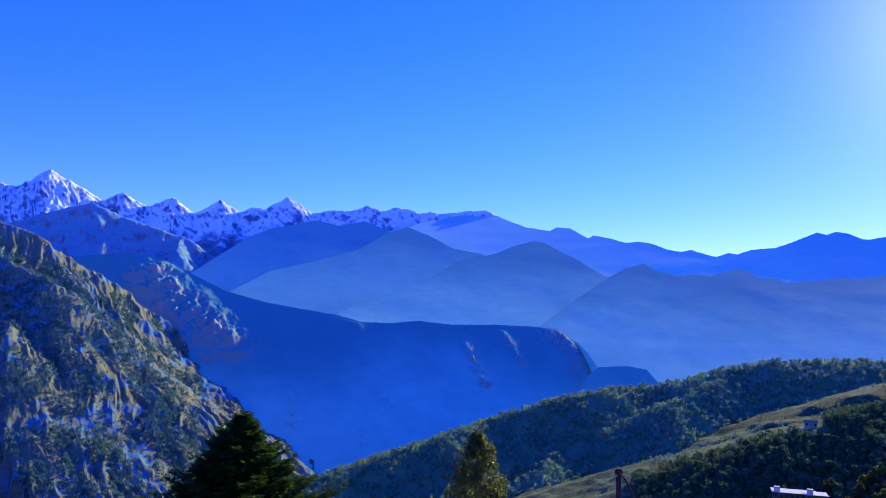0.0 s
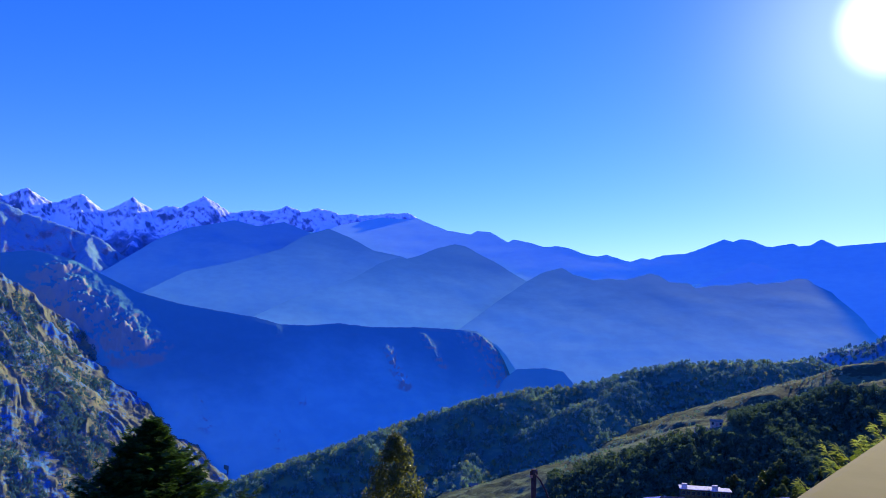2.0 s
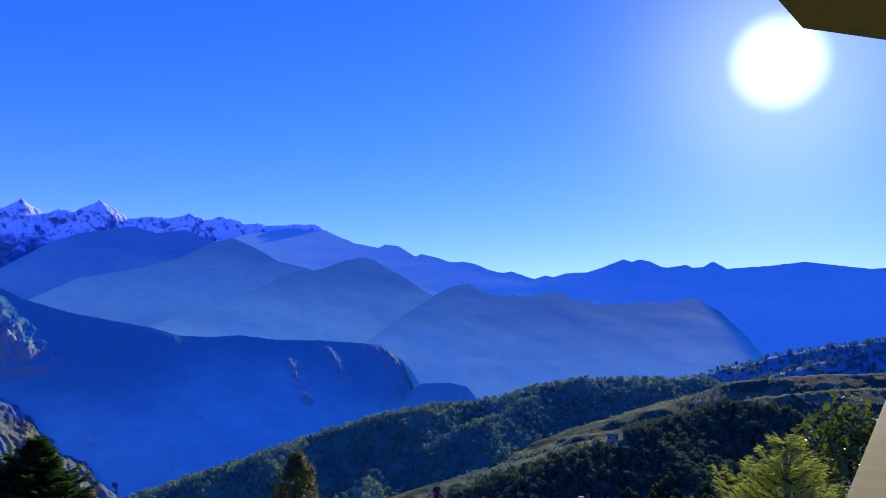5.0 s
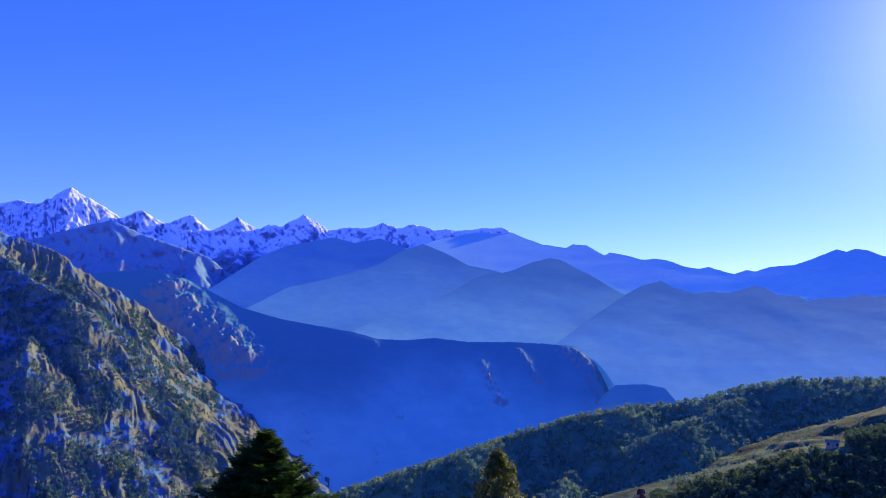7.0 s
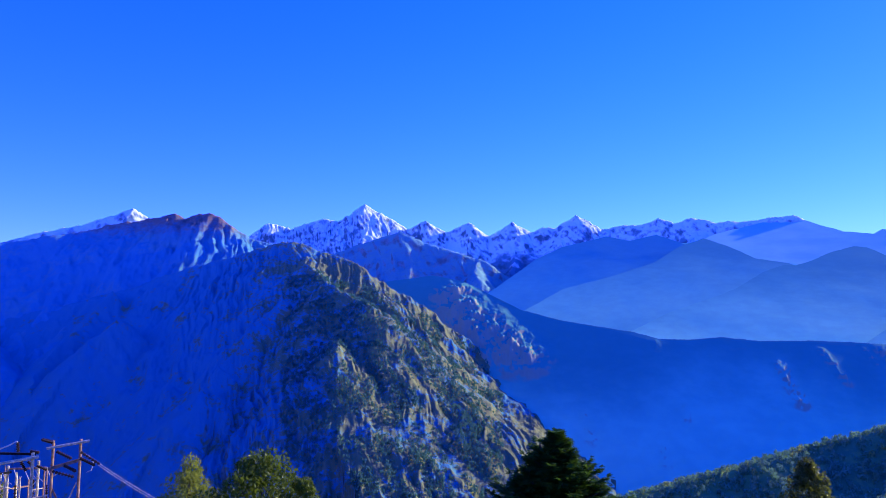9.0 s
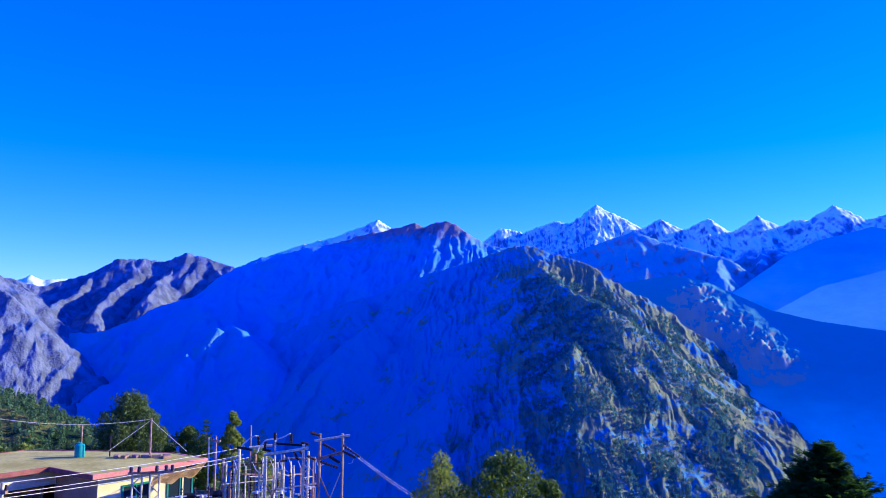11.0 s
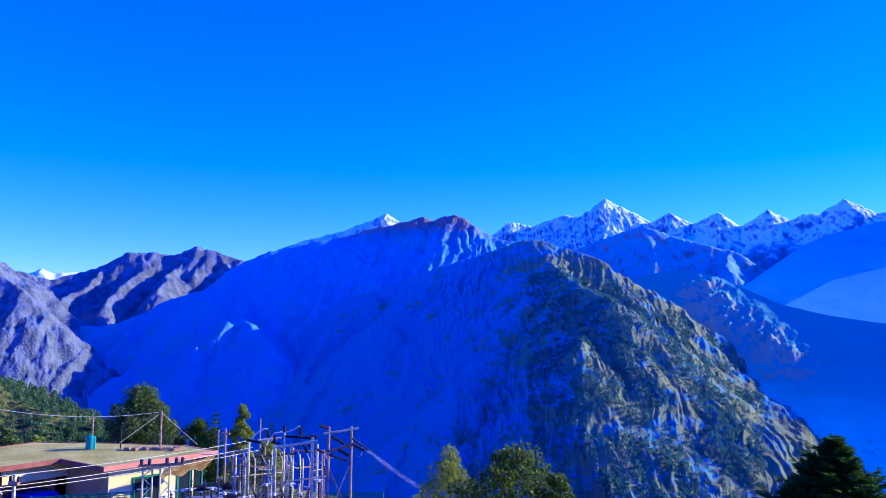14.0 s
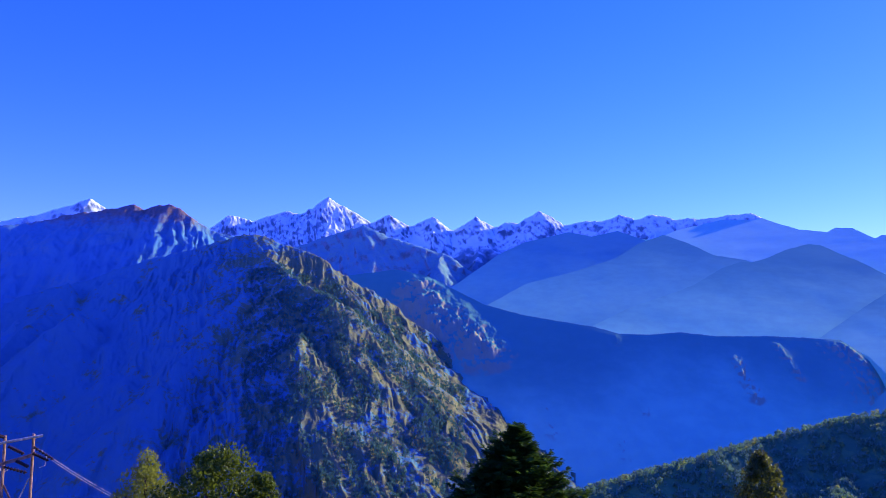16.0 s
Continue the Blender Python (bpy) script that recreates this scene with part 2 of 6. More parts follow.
def relief(X, Y, lines, steep, floor, warp, grain, rough, seed, jag):
    """Height of ground that falls away from a set of ridge lines, carved by gullies."""
    rough = rough(X, Y) if callable(rough) else rough
    wx = X + warp * fbm(X / (warp * 5), Y / (warp * 5), seed + 40, 4)
    wy = Y + warp * fbm(X / (warp * 5) + 31, Y / (warp * 5) - 7, seed + 50, 4)
    wx += 0.3 * warp * fbm(X / (warp * 1.5), Y / (warp * 1.5), seed + 70, 3, 0.6)
    wy += 0.3 * warp * fbm(X / (warp * 1.5) - 13, Y / (warp * 1.5) + 5, seed + 74, 3, 0.6)
    best, near = np.full(X.shape, -1e9), np.full(X.shape, 1e9)
    for pts in lines:
        sunny = shady = steep  # fall on the line's two sides
        if isinstance(pts, tuple):
            pts, shady, sunny = pts
        for a, b in zip(pts[:-1], pts[1:]):
            dx, dy = b[0] - a[0], b[1] - a[1]
            s = np.clip(((wx - a[0]) * dx + (wy - a[1]) * dy) / (dx * dx + dy * dy + 1e-9), 0, 1)
            d = np.hypot(wx - a[0] - s * dx, wy - a[1] - s * dy)
            best = np.maximum(best, a[2] + (b[2] - a[2]) * s - np.where((wx - a[0]) * dy - (wy - a[1]) * dx > 0, shady, sunny) * d)
            near = np.minimum(near, d)
    off = near / (near + grain * 0.5)
    # gullies run towards the eye; their slant by bearing fits the camera's view
    run = np.hypot(wx, wy)
    bearing = np.arctan2(wx, wy)
    slant = 0.40 * np.tanh((np.degrees(bearing) + 33.0) / 6.0)
    across = bearing * run.mean() / grain + slant * run / grain
    carve = fbm(across, run / (2.4 * grain), seed, 6, 0.55, ridged=True) - 0.45
    h = best + rough * carve * (0.12 + 0.88 * off)
    h += jag * fbm(X / (jag * 7), Y / (jag * 7), seed + 20, 4, 0.6) * (1 - 0.5 * off)
    h += 0.15 * rough * (0.35 + 0.65 * off) * (fbm(across * 2.8, run / (0.8 * grain), seed + 60, 3, 0.55, ridged=True) - 0.45)
    return np.maximum(h, floor + 0.3 * rough * carve)


def sheet(name, X, Y, Z, material, closed=False):
    """One smooth mesh from a grid of heights."""
    nr, na = X.shape
    me = bpy.data.meshes.new(name)
    me.vertices.add(nr * na)
    me.vertices.foreach_set("co", np.stack([X, Y, Z], -1).astype(np.float32).ravel())
    i = np.arange(nr * na).reshape(nr, na)
    if closed:
        i = np.concatenate([i, i[:, :1]], 1)
    q = np.stack([i[:-1, :-1], i[:-1, 1:], i[1:, 1:], i[1:, :-1]], -1).reshape(-1, 4)[:, ::-1]
    me.loops.add(q.size)
    me.loops.foreach_set("vertex_index", q.ravel().astype(np.int32))
    me.polygons.add(len(q))
    me.polygons.foreach_set("loop_start", np.arange(0, q.size, 4, dtype=np.int32))
    me.polygons.foreach_set("use_smooth", np.ones(len(q), dtype=bool))
    me.update(calc_edges=True)
    me.materials.append(material)
    return new(name, me)


LAND = {}


def mountain(name, az, dist, cells, lines, steep, floor, warp, grain, rough, seed, jag, material, label, category):
    A, D = np.meshgrid(np.radians(np.linspace(az[0], az[1], cells[0])), np.linspace(dist[0], dist[1], cells[1]))
    X, Y = D * np.sin(A), D * np.cos(A)
    Z = relief(X, Y, lines, steep, floor, warp, grain, rough, seed, jag)
    ob = sheet(name, X, Y, Z, material)
    LAND[ob.name] = (lines, steep, floor, warp, grain, rough, seed, jag)
    return tagged(ob, label, category, kind="structure")


def pale_cover(name, wood, haze_zone, z_wood, z_haze, bare=None):
    """Far land: woods high up, valley haze painted paler below, with an uneven edge."""
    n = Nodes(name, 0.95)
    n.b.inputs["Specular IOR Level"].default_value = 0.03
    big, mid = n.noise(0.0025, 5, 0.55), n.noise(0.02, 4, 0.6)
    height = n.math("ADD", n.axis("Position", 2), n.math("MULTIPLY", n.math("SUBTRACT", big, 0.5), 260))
    base = n.mix(n.ramp(height, z_haze, z_wood), haze_zone, wood)
    if bare:  # warm tan of sunlit spurs, painted in by steepness
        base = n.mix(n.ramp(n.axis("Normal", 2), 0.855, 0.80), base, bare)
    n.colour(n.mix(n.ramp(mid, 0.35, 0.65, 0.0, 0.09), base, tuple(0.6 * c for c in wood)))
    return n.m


# slope angles are set so grazing sun stands in for flat haze
def tier(name, az, rise, uphill, foot, near, cells, seed, material, label, *points, ribs=(), grain=(2.0, 0.08), ease=160, bend=(0, 0)):
    """A far ridge: one long even slope that rises at that gradient towards the bearing uphill (None: straight away from the eye)
    from the level of the eye at foot metres, broken off along a crest of given bearings and elevations, with a steep far side."""
    deg = np.linspace(az[0], az[1], cells[0])
    a = np.radians(deg)
    el = np.interp(deg, *zip(*points)) + 0.05 * fbm(deg * 1.7, deg * 0 + 3.1, seed, 4, 0.6)
    c = np.ones_like(a) if uphill is None else np.cos(a - radians(uphill))
    start = np.interp(deg, near[::2], near[1::2]) if isinstance(near, tuple) else np.full_like(deg, near)
    crest = np.clip(foot / (c - np.tan(np.radians(el)) / rise), start + 4, 4780)
    for _ in range(15):  # the slope bends down sideways from the line x = bend[0]
        crest = np.clip((foot + 0.5 * bend[1] / rise * (crest * np.sin(a) - bend[0]) ** 2) / (c - np.tan(np.radians(el)) / rise), start + 4, 4780)
    top = EYE + crest * np.tan(np.radians(el))
    s = np.linspace(0, 1, cells[1] - 1)[:, None] ** 0.8
    D = np.concatenate([start + (crest - 0.6 - start) * s, crest[None]])  # a sharp crest
    A = np.repeat(a[None], cells[1], 0)
    X, Y = D * np.sin(A), D * np.cos(A)
    calm = np.clip((crest - D) / ease, 0, 1)
    Z = EYE + rise * (D * c - foot) - 0.5 * bend[1] * (X - bend[0]) ** 2 + calm * (grain[0] * fbm(X / 260, Y / 260, seed + 3, 3, 0.4) + grain[1] * fbm(X / 45, Y / 45, seed + 9, 3, 0.5))
    for height, wide, rib in ribs:  # short bare spurs standing out of the slope
        at_az, at_el = (np.radians(v) for v in zip(*rib))
        way = (foot + 0.5 * bend[1] / rise * (foot * np.sin(at_az) - bend[0]) ** 2) / (np.cos(at_az - radians(uphill or 0)) - np.tan(at_el) / rise)
        px, py = way * np.sin(at_az), way * np.cos(at_az)
        off = np.full_like(X, 1e9)
        for k in range(len(rib) - 1):
            dx, dy = px[k + 1] - px[k], py[k + 1] - py[k]
            t = np.clip(((X - px[k]) * dx + (Y - py[k]) * dy) / (dx * dx + dy * dy), 0, 1)
            off = np.minimum(off, np.hypot(X - px[k] - t * dx, Y - py[k] - t * dy))
        Z += np.clip((crest - D) / 25, 0, 1) * height * np.maximum(0, 1 - off / wide) ** 1.3 * (0.75 + 1.5 * fbm(X / (0.55 * wide), Y / (0.8 * wide), seed + 31, 5, 0.62))
    Z[-1] = top
    back = np.array((25.0, 90.0, 200.0))[:, None]
    D2, A2 = crest + back, np.repeat(a[None], 3, 0)
    skirt = start - 3  # a steep foot that hides the gap below the slope from view
    X, Y = np.concatenate([(skirt * np.sin(a))[None], X, D2 * np.sin(A2)]), np.concatenate([(skirt * np.cos(a))[None], Y, D2 * np.cos(A2)])
    Z = np.concatenate([Z[:1] - 220, Z, top - 0.8 * back])
    ob = sheet(name, X, Y, Z, material)
    return tagged(ob, label, "mountain", kind="structure")


rng = random.Random(7)
FLOOR = EYE - 520

# valley ground: the yard shelf, then slopes that fall away on the open side and rise behind the lens
AZ = np.radians(np.linspace(-180, 180, 420, endpoint=False))
RAD = np.concatenate([np.linspace(0.5, 60, 44), np.geomspace(62, 4990, 110)])
A, D = np.meshgrid(AZ, RAD)
FALL = np.interp(np.degrees(AZ), (-180, -110, -84, -76, -68, -60, -52, 8, 20, 45, 70, 120, 180), (-0.25, -0.2, 0.03, 0.09, 0.16, 0.25, 0.34, 0.34, 0.25, 0.21, 0.05, -0.2, -0.25))


def ground_height(x, y):
    az, d = np.degrees(np.arctan2(x, y)), np.hypot(x, y)
    fall = np.interp(az, np.degrees(AZ), FALL)
    shelf = np.interp(az, (-180, -75, -52, -46, -40, -30, 20, 180), (60, 52, 46, 41, 37, 14, 14, 14))
    z = -np.maximum(d - shelf, 0) * fall - np.clip((14.0 - 0.5) * (np.clip((az + 42) / 12, 0, 1)) * np.clip((60 - az) / 20, 0, 1), 0, 14) * np.clip((d - 6) / 14, 0, 1) * 0.35
    z += 0.02 * np.minimum(d, 600) * fbm(x / 90, y / 90, 300, 4) * np.clip((d - shelf) / 60, 0, 1)
    return np.clip(z, FLOOR, 260)


GX, GY = D * np.sin(A), D * np.cos(A)
ground = tagged(sheet("ground", GX, GY, ground_height(GX, GY), GROUND, closed=True), "hillside and valley ground with grass and scrub", "ground", kind="structure")

# snow range on the horizon
snow_west = line(4480, 4500, (-54, 4.2), (-51.0, 5.4), (-49.1, 6.04), (-47.6, 6.46), (-45.0, 7.38), (-43.7, 8.05), (-42.9, 7.62), (-40.5, 6.0))
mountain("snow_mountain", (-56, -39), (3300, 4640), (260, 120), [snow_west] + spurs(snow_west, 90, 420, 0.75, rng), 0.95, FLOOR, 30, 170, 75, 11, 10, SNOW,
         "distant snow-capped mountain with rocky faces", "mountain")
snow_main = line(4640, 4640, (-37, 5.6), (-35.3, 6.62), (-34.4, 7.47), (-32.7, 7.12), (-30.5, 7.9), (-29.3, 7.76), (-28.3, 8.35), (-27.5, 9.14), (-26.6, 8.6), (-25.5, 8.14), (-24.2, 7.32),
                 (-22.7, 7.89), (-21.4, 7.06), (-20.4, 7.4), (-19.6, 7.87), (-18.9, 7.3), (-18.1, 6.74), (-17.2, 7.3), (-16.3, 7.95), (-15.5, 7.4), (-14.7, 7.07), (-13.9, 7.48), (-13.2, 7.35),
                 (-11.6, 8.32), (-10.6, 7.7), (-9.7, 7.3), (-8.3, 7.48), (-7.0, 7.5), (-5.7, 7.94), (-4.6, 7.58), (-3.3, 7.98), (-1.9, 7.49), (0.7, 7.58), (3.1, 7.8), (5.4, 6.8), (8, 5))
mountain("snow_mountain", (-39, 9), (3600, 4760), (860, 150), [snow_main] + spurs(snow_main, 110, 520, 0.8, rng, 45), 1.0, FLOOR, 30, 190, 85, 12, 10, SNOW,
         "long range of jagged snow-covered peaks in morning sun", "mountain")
# far ridge, its distance haze painted into a pale colour
tier("mountain_ridge", (-6, 52), 0.36, None, 2950, (-6, 4250, -2.7, 4172, -1, 4067, 0.7, 3850, 2.8, 3760, 5.7, 3600, 9, 3420, 28.5, 3420, 31, 2300, 52, 2300), (600, 60), 13, pale_cover("haze_pale_far_ridge", (0.42, 0.80, 0.52), (0.62, 0.95, 0.55), 430, 150), "far bare ridge, pale blue in morning haze",
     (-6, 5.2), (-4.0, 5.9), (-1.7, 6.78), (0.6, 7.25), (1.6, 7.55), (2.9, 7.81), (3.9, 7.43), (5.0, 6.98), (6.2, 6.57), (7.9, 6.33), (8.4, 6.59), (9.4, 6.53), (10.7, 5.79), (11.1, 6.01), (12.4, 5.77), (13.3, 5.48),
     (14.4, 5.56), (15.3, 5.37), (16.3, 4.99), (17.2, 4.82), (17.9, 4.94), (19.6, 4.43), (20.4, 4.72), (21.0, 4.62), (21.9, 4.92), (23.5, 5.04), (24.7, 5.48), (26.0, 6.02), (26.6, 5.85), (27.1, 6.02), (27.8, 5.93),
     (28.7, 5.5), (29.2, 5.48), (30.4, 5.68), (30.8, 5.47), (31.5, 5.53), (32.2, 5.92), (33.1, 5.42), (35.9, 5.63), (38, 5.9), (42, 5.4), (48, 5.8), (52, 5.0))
snow_gap = line(4700, 4700, (-72, 1.6), (-69.0, 2.6), (-67.6, 3.1), (-66.9, 3.45), (-66.2, 3.1), (-65.0, 3.25), (-64.2, 3.2), (-63, 2.6), (-60, 1.0))
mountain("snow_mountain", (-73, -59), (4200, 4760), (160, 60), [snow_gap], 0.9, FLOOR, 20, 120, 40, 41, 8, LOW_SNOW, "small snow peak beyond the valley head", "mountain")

# ridges in tiers before the snow, valley haze painted into their colours
under_peak = line(4100, 3850, (-33, 4.5), (-28.7, 5.69), (-26.5, 6.5), (-24.6, 7.14), (-22.7, 6.26), (-20.6, 5.67), (-18.1, 4.86), (-15.9, 3.42), (-14.3, 1.76), (-12, 0))
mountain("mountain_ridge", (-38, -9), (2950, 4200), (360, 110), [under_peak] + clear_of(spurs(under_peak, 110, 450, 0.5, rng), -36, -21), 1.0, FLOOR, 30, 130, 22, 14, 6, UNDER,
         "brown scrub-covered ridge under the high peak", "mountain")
tier("mountain_ridge", (-19, 2), 0.42, -2, 3050, 3000, (320, 60), 15, pale_cover("haze_blue_far_scrub", (0.13, 0.42, 0.36), (0.23, 0.58, 0.40), 420, 170), "shaded mountain ridge below the snow peaks",
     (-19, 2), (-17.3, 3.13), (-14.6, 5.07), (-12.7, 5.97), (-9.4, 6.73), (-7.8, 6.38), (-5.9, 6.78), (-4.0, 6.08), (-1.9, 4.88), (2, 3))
tier("mountain_ridge", (-17, 9), 0.42, -9, 2900, 2500, (340, 70), 16, pale_cover("haze_paled_far_woodland", (0.12, 0.41, 0.31), (0.32, 0.74, 0.42), 400, 60), "wooded mountain shoulder in blue morning shade",
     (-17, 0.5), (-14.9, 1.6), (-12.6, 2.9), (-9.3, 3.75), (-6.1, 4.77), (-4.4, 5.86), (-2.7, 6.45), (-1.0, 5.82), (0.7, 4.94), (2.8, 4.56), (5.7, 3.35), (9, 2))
tier("mountain_ridge", (22, 35), 0.40, 12, 2850, 3000, (200, 50), 17, pale_cover("haze_paled_small_hill", (0.60, 0.88, 0.54), (0.75, 0.95, 0.55), 260, 0), "small pointed hill, pale blue with distance",
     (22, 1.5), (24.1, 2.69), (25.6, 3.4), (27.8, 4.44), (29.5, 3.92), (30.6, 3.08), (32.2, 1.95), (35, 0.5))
tier("mountain_ridge", (-11, 19), 0.42, -9, 2650, 2330, (400, 80), 18, pale_cover("haze_paled_dome_woodland", (0.13, 0.44, 0.30), (0.46, 0.95, 0.46), 300, -60), "dome-shaped wooded mountain in blue morning shade",
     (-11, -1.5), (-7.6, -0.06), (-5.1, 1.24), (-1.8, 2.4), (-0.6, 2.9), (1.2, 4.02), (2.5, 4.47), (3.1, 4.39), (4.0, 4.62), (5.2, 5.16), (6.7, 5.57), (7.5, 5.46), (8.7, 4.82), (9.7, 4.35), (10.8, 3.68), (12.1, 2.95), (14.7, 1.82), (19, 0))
tier("mountain_ridge", (3, 52), 0.345, 9, 2650, (3, 2540, 9, 2480, 10, 2420, 10.7, 2340, 11.5, 2220, 16, 2140, 17.5, 1750, 52, 1750), (520, 100), 19, pale_cover("haze_paled_ridge_cover", (0.16, 0.50, 0.30), (0.50, 0.97, 0.46), 190, -130), "long uneven ridge rising out of the valley haze",
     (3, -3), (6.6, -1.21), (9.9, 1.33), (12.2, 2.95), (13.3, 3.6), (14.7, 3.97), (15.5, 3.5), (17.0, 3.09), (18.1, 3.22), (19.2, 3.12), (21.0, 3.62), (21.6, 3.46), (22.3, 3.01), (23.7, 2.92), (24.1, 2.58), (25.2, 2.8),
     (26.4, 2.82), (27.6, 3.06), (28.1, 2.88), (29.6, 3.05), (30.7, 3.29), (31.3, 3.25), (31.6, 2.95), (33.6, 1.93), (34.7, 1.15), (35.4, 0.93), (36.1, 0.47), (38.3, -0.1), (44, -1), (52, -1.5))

# crags at the head of the valley
crag_back = line(3650, 3550, (-72, 3.0), (-69.2, 3.65), (-67.7, 2.9), (-65.8, 2.74), (-63.5, 3.58), (-61.6, 4.75), (-58.8, 4.68), (-57.4, 5.24), (-55.7, 4.93), (-53.9, 4.33), (-50.5, 2.68), (-47, 1))
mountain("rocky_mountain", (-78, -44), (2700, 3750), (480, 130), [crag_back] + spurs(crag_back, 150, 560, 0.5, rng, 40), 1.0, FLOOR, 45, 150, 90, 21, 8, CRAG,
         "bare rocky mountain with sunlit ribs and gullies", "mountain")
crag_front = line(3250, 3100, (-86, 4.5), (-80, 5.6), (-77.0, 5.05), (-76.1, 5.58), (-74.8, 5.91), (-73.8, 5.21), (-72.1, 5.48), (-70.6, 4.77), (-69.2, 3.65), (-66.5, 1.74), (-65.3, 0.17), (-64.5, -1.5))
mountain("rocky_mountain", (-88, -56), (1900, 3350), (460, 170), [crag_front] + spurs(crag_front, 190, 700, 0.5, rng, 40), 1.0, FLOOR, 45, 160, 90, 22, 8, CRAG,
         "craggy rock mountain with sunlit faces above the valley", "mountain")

# the great mountain across the valley
brown = line(3100, 2850, (-76, -4.2), (-71.4, -2.67), (-65.3, -0.82), (-61.5, 0.37), (-57.1, 2.23), (-53.9, 4.33), (-50.5, 5.4), (-48.0, 6.04), (-46.3, 6.46), (-44.2, 7.08), (-42.4, 7.4), (-41.1, 7.83), (-40.4, 7.54),
             (-39.4, 7.9), (-38.6, 8.01), (-37.6, 7.75), (-36.6, 6.98), (-35.3, 6.42), (-32.5, 5.27), (-28, 3))
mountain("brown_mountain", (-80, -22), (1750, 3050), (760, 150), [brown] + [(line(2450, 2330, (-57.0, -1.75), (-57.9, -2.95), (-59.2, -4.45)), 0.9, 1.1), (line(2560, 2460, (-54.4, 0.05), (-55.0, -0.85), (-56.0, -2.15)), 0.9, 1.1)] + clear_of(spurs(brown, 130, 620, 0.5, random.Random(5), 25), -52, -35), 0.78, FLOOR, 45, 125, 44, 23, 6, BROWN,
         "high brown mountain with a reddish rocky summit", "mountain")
front = line(2750, 2300, (-62, -5.5), (-59.4, -3.66), (-54.6, -0.65), (-50.0, 0.7), (-47.4, 1.31), (-42.9, 2.76), (-39.9, 4.03), (-36.5, 4.95), (-34.5, 5.83), (-33.3, 6.15), (-31.7, 6.12), (-30.0, 5.33), (-27.5, 4.55), (-26.2, 3.4))
rib_a = line(2300, 1500, (-31.6, 4.6), (-34.8, 0.6), (-37.4, -1.8), (-39.1, -4.6), (-41.2, -8.2), (-41.8, -11.4), (-42.2, -14.0), (-42.6, -17))
rib_b = line(2300, 1500, (-31.7, 5.2), (-31.4, 2.4), (-31.2, -0.2), (-31.0, -2.7), (-31.2, -5.3), (-30.9, -8.0), (-29.4, -10.6), (-28.7, -13.8))
rib_f = line(2500, 1750, (-44.5, 2.3), (-47.5, -1.0), (-49.5, -4.0), (-50.5, -8), (-50.5, -12))
# short lit spurs, one below the other
steps = [line(2100, 2060, (-33.2, 2.5), (-34.2, 1.6)), line(2030, 1980, (-34.8, 0.9), (-35.8, 0.0)), line(1960, 1900, (-36.2, -0.9), (-37.0, -1.9)), line(1850, 1800, (-37.3, -2.3), (-38.3, -3.6)), line(1780, 1690, (-38.9, -3.9), (-40.4, -5.6)),
         line(1900, 1780, (-29.4, -9.4), (-29.9, -11.0), (-31.0, -13.0)),
         line(2240, 2180, (-44.2, 1.0), (-44.9, 0.2)), line(2180, 2120, (-45.5, -0.2), (-46.4, -1.1))]


def massif_rough(x, y):
    """Roughness by bearing from the lens, set to fit the lit patches in view."""
    return np.interp(np.degrees(np.arctan2(x, y)), (-48, -42, -36, -33, -30, -23, -19, -13), (12, 26, 38, 24, 34, 44, 40, 30))


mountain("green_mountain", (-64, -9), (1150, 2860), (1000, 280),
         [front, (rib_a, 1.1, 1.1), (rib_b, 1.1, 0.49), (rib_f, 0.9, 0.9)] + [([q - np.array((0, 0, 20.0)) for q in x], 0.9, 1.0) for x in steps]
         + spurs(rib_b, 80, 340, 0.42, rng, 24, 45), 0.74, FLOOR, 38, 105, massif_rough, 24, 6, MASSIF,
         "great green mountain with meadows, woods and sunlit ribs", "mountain")

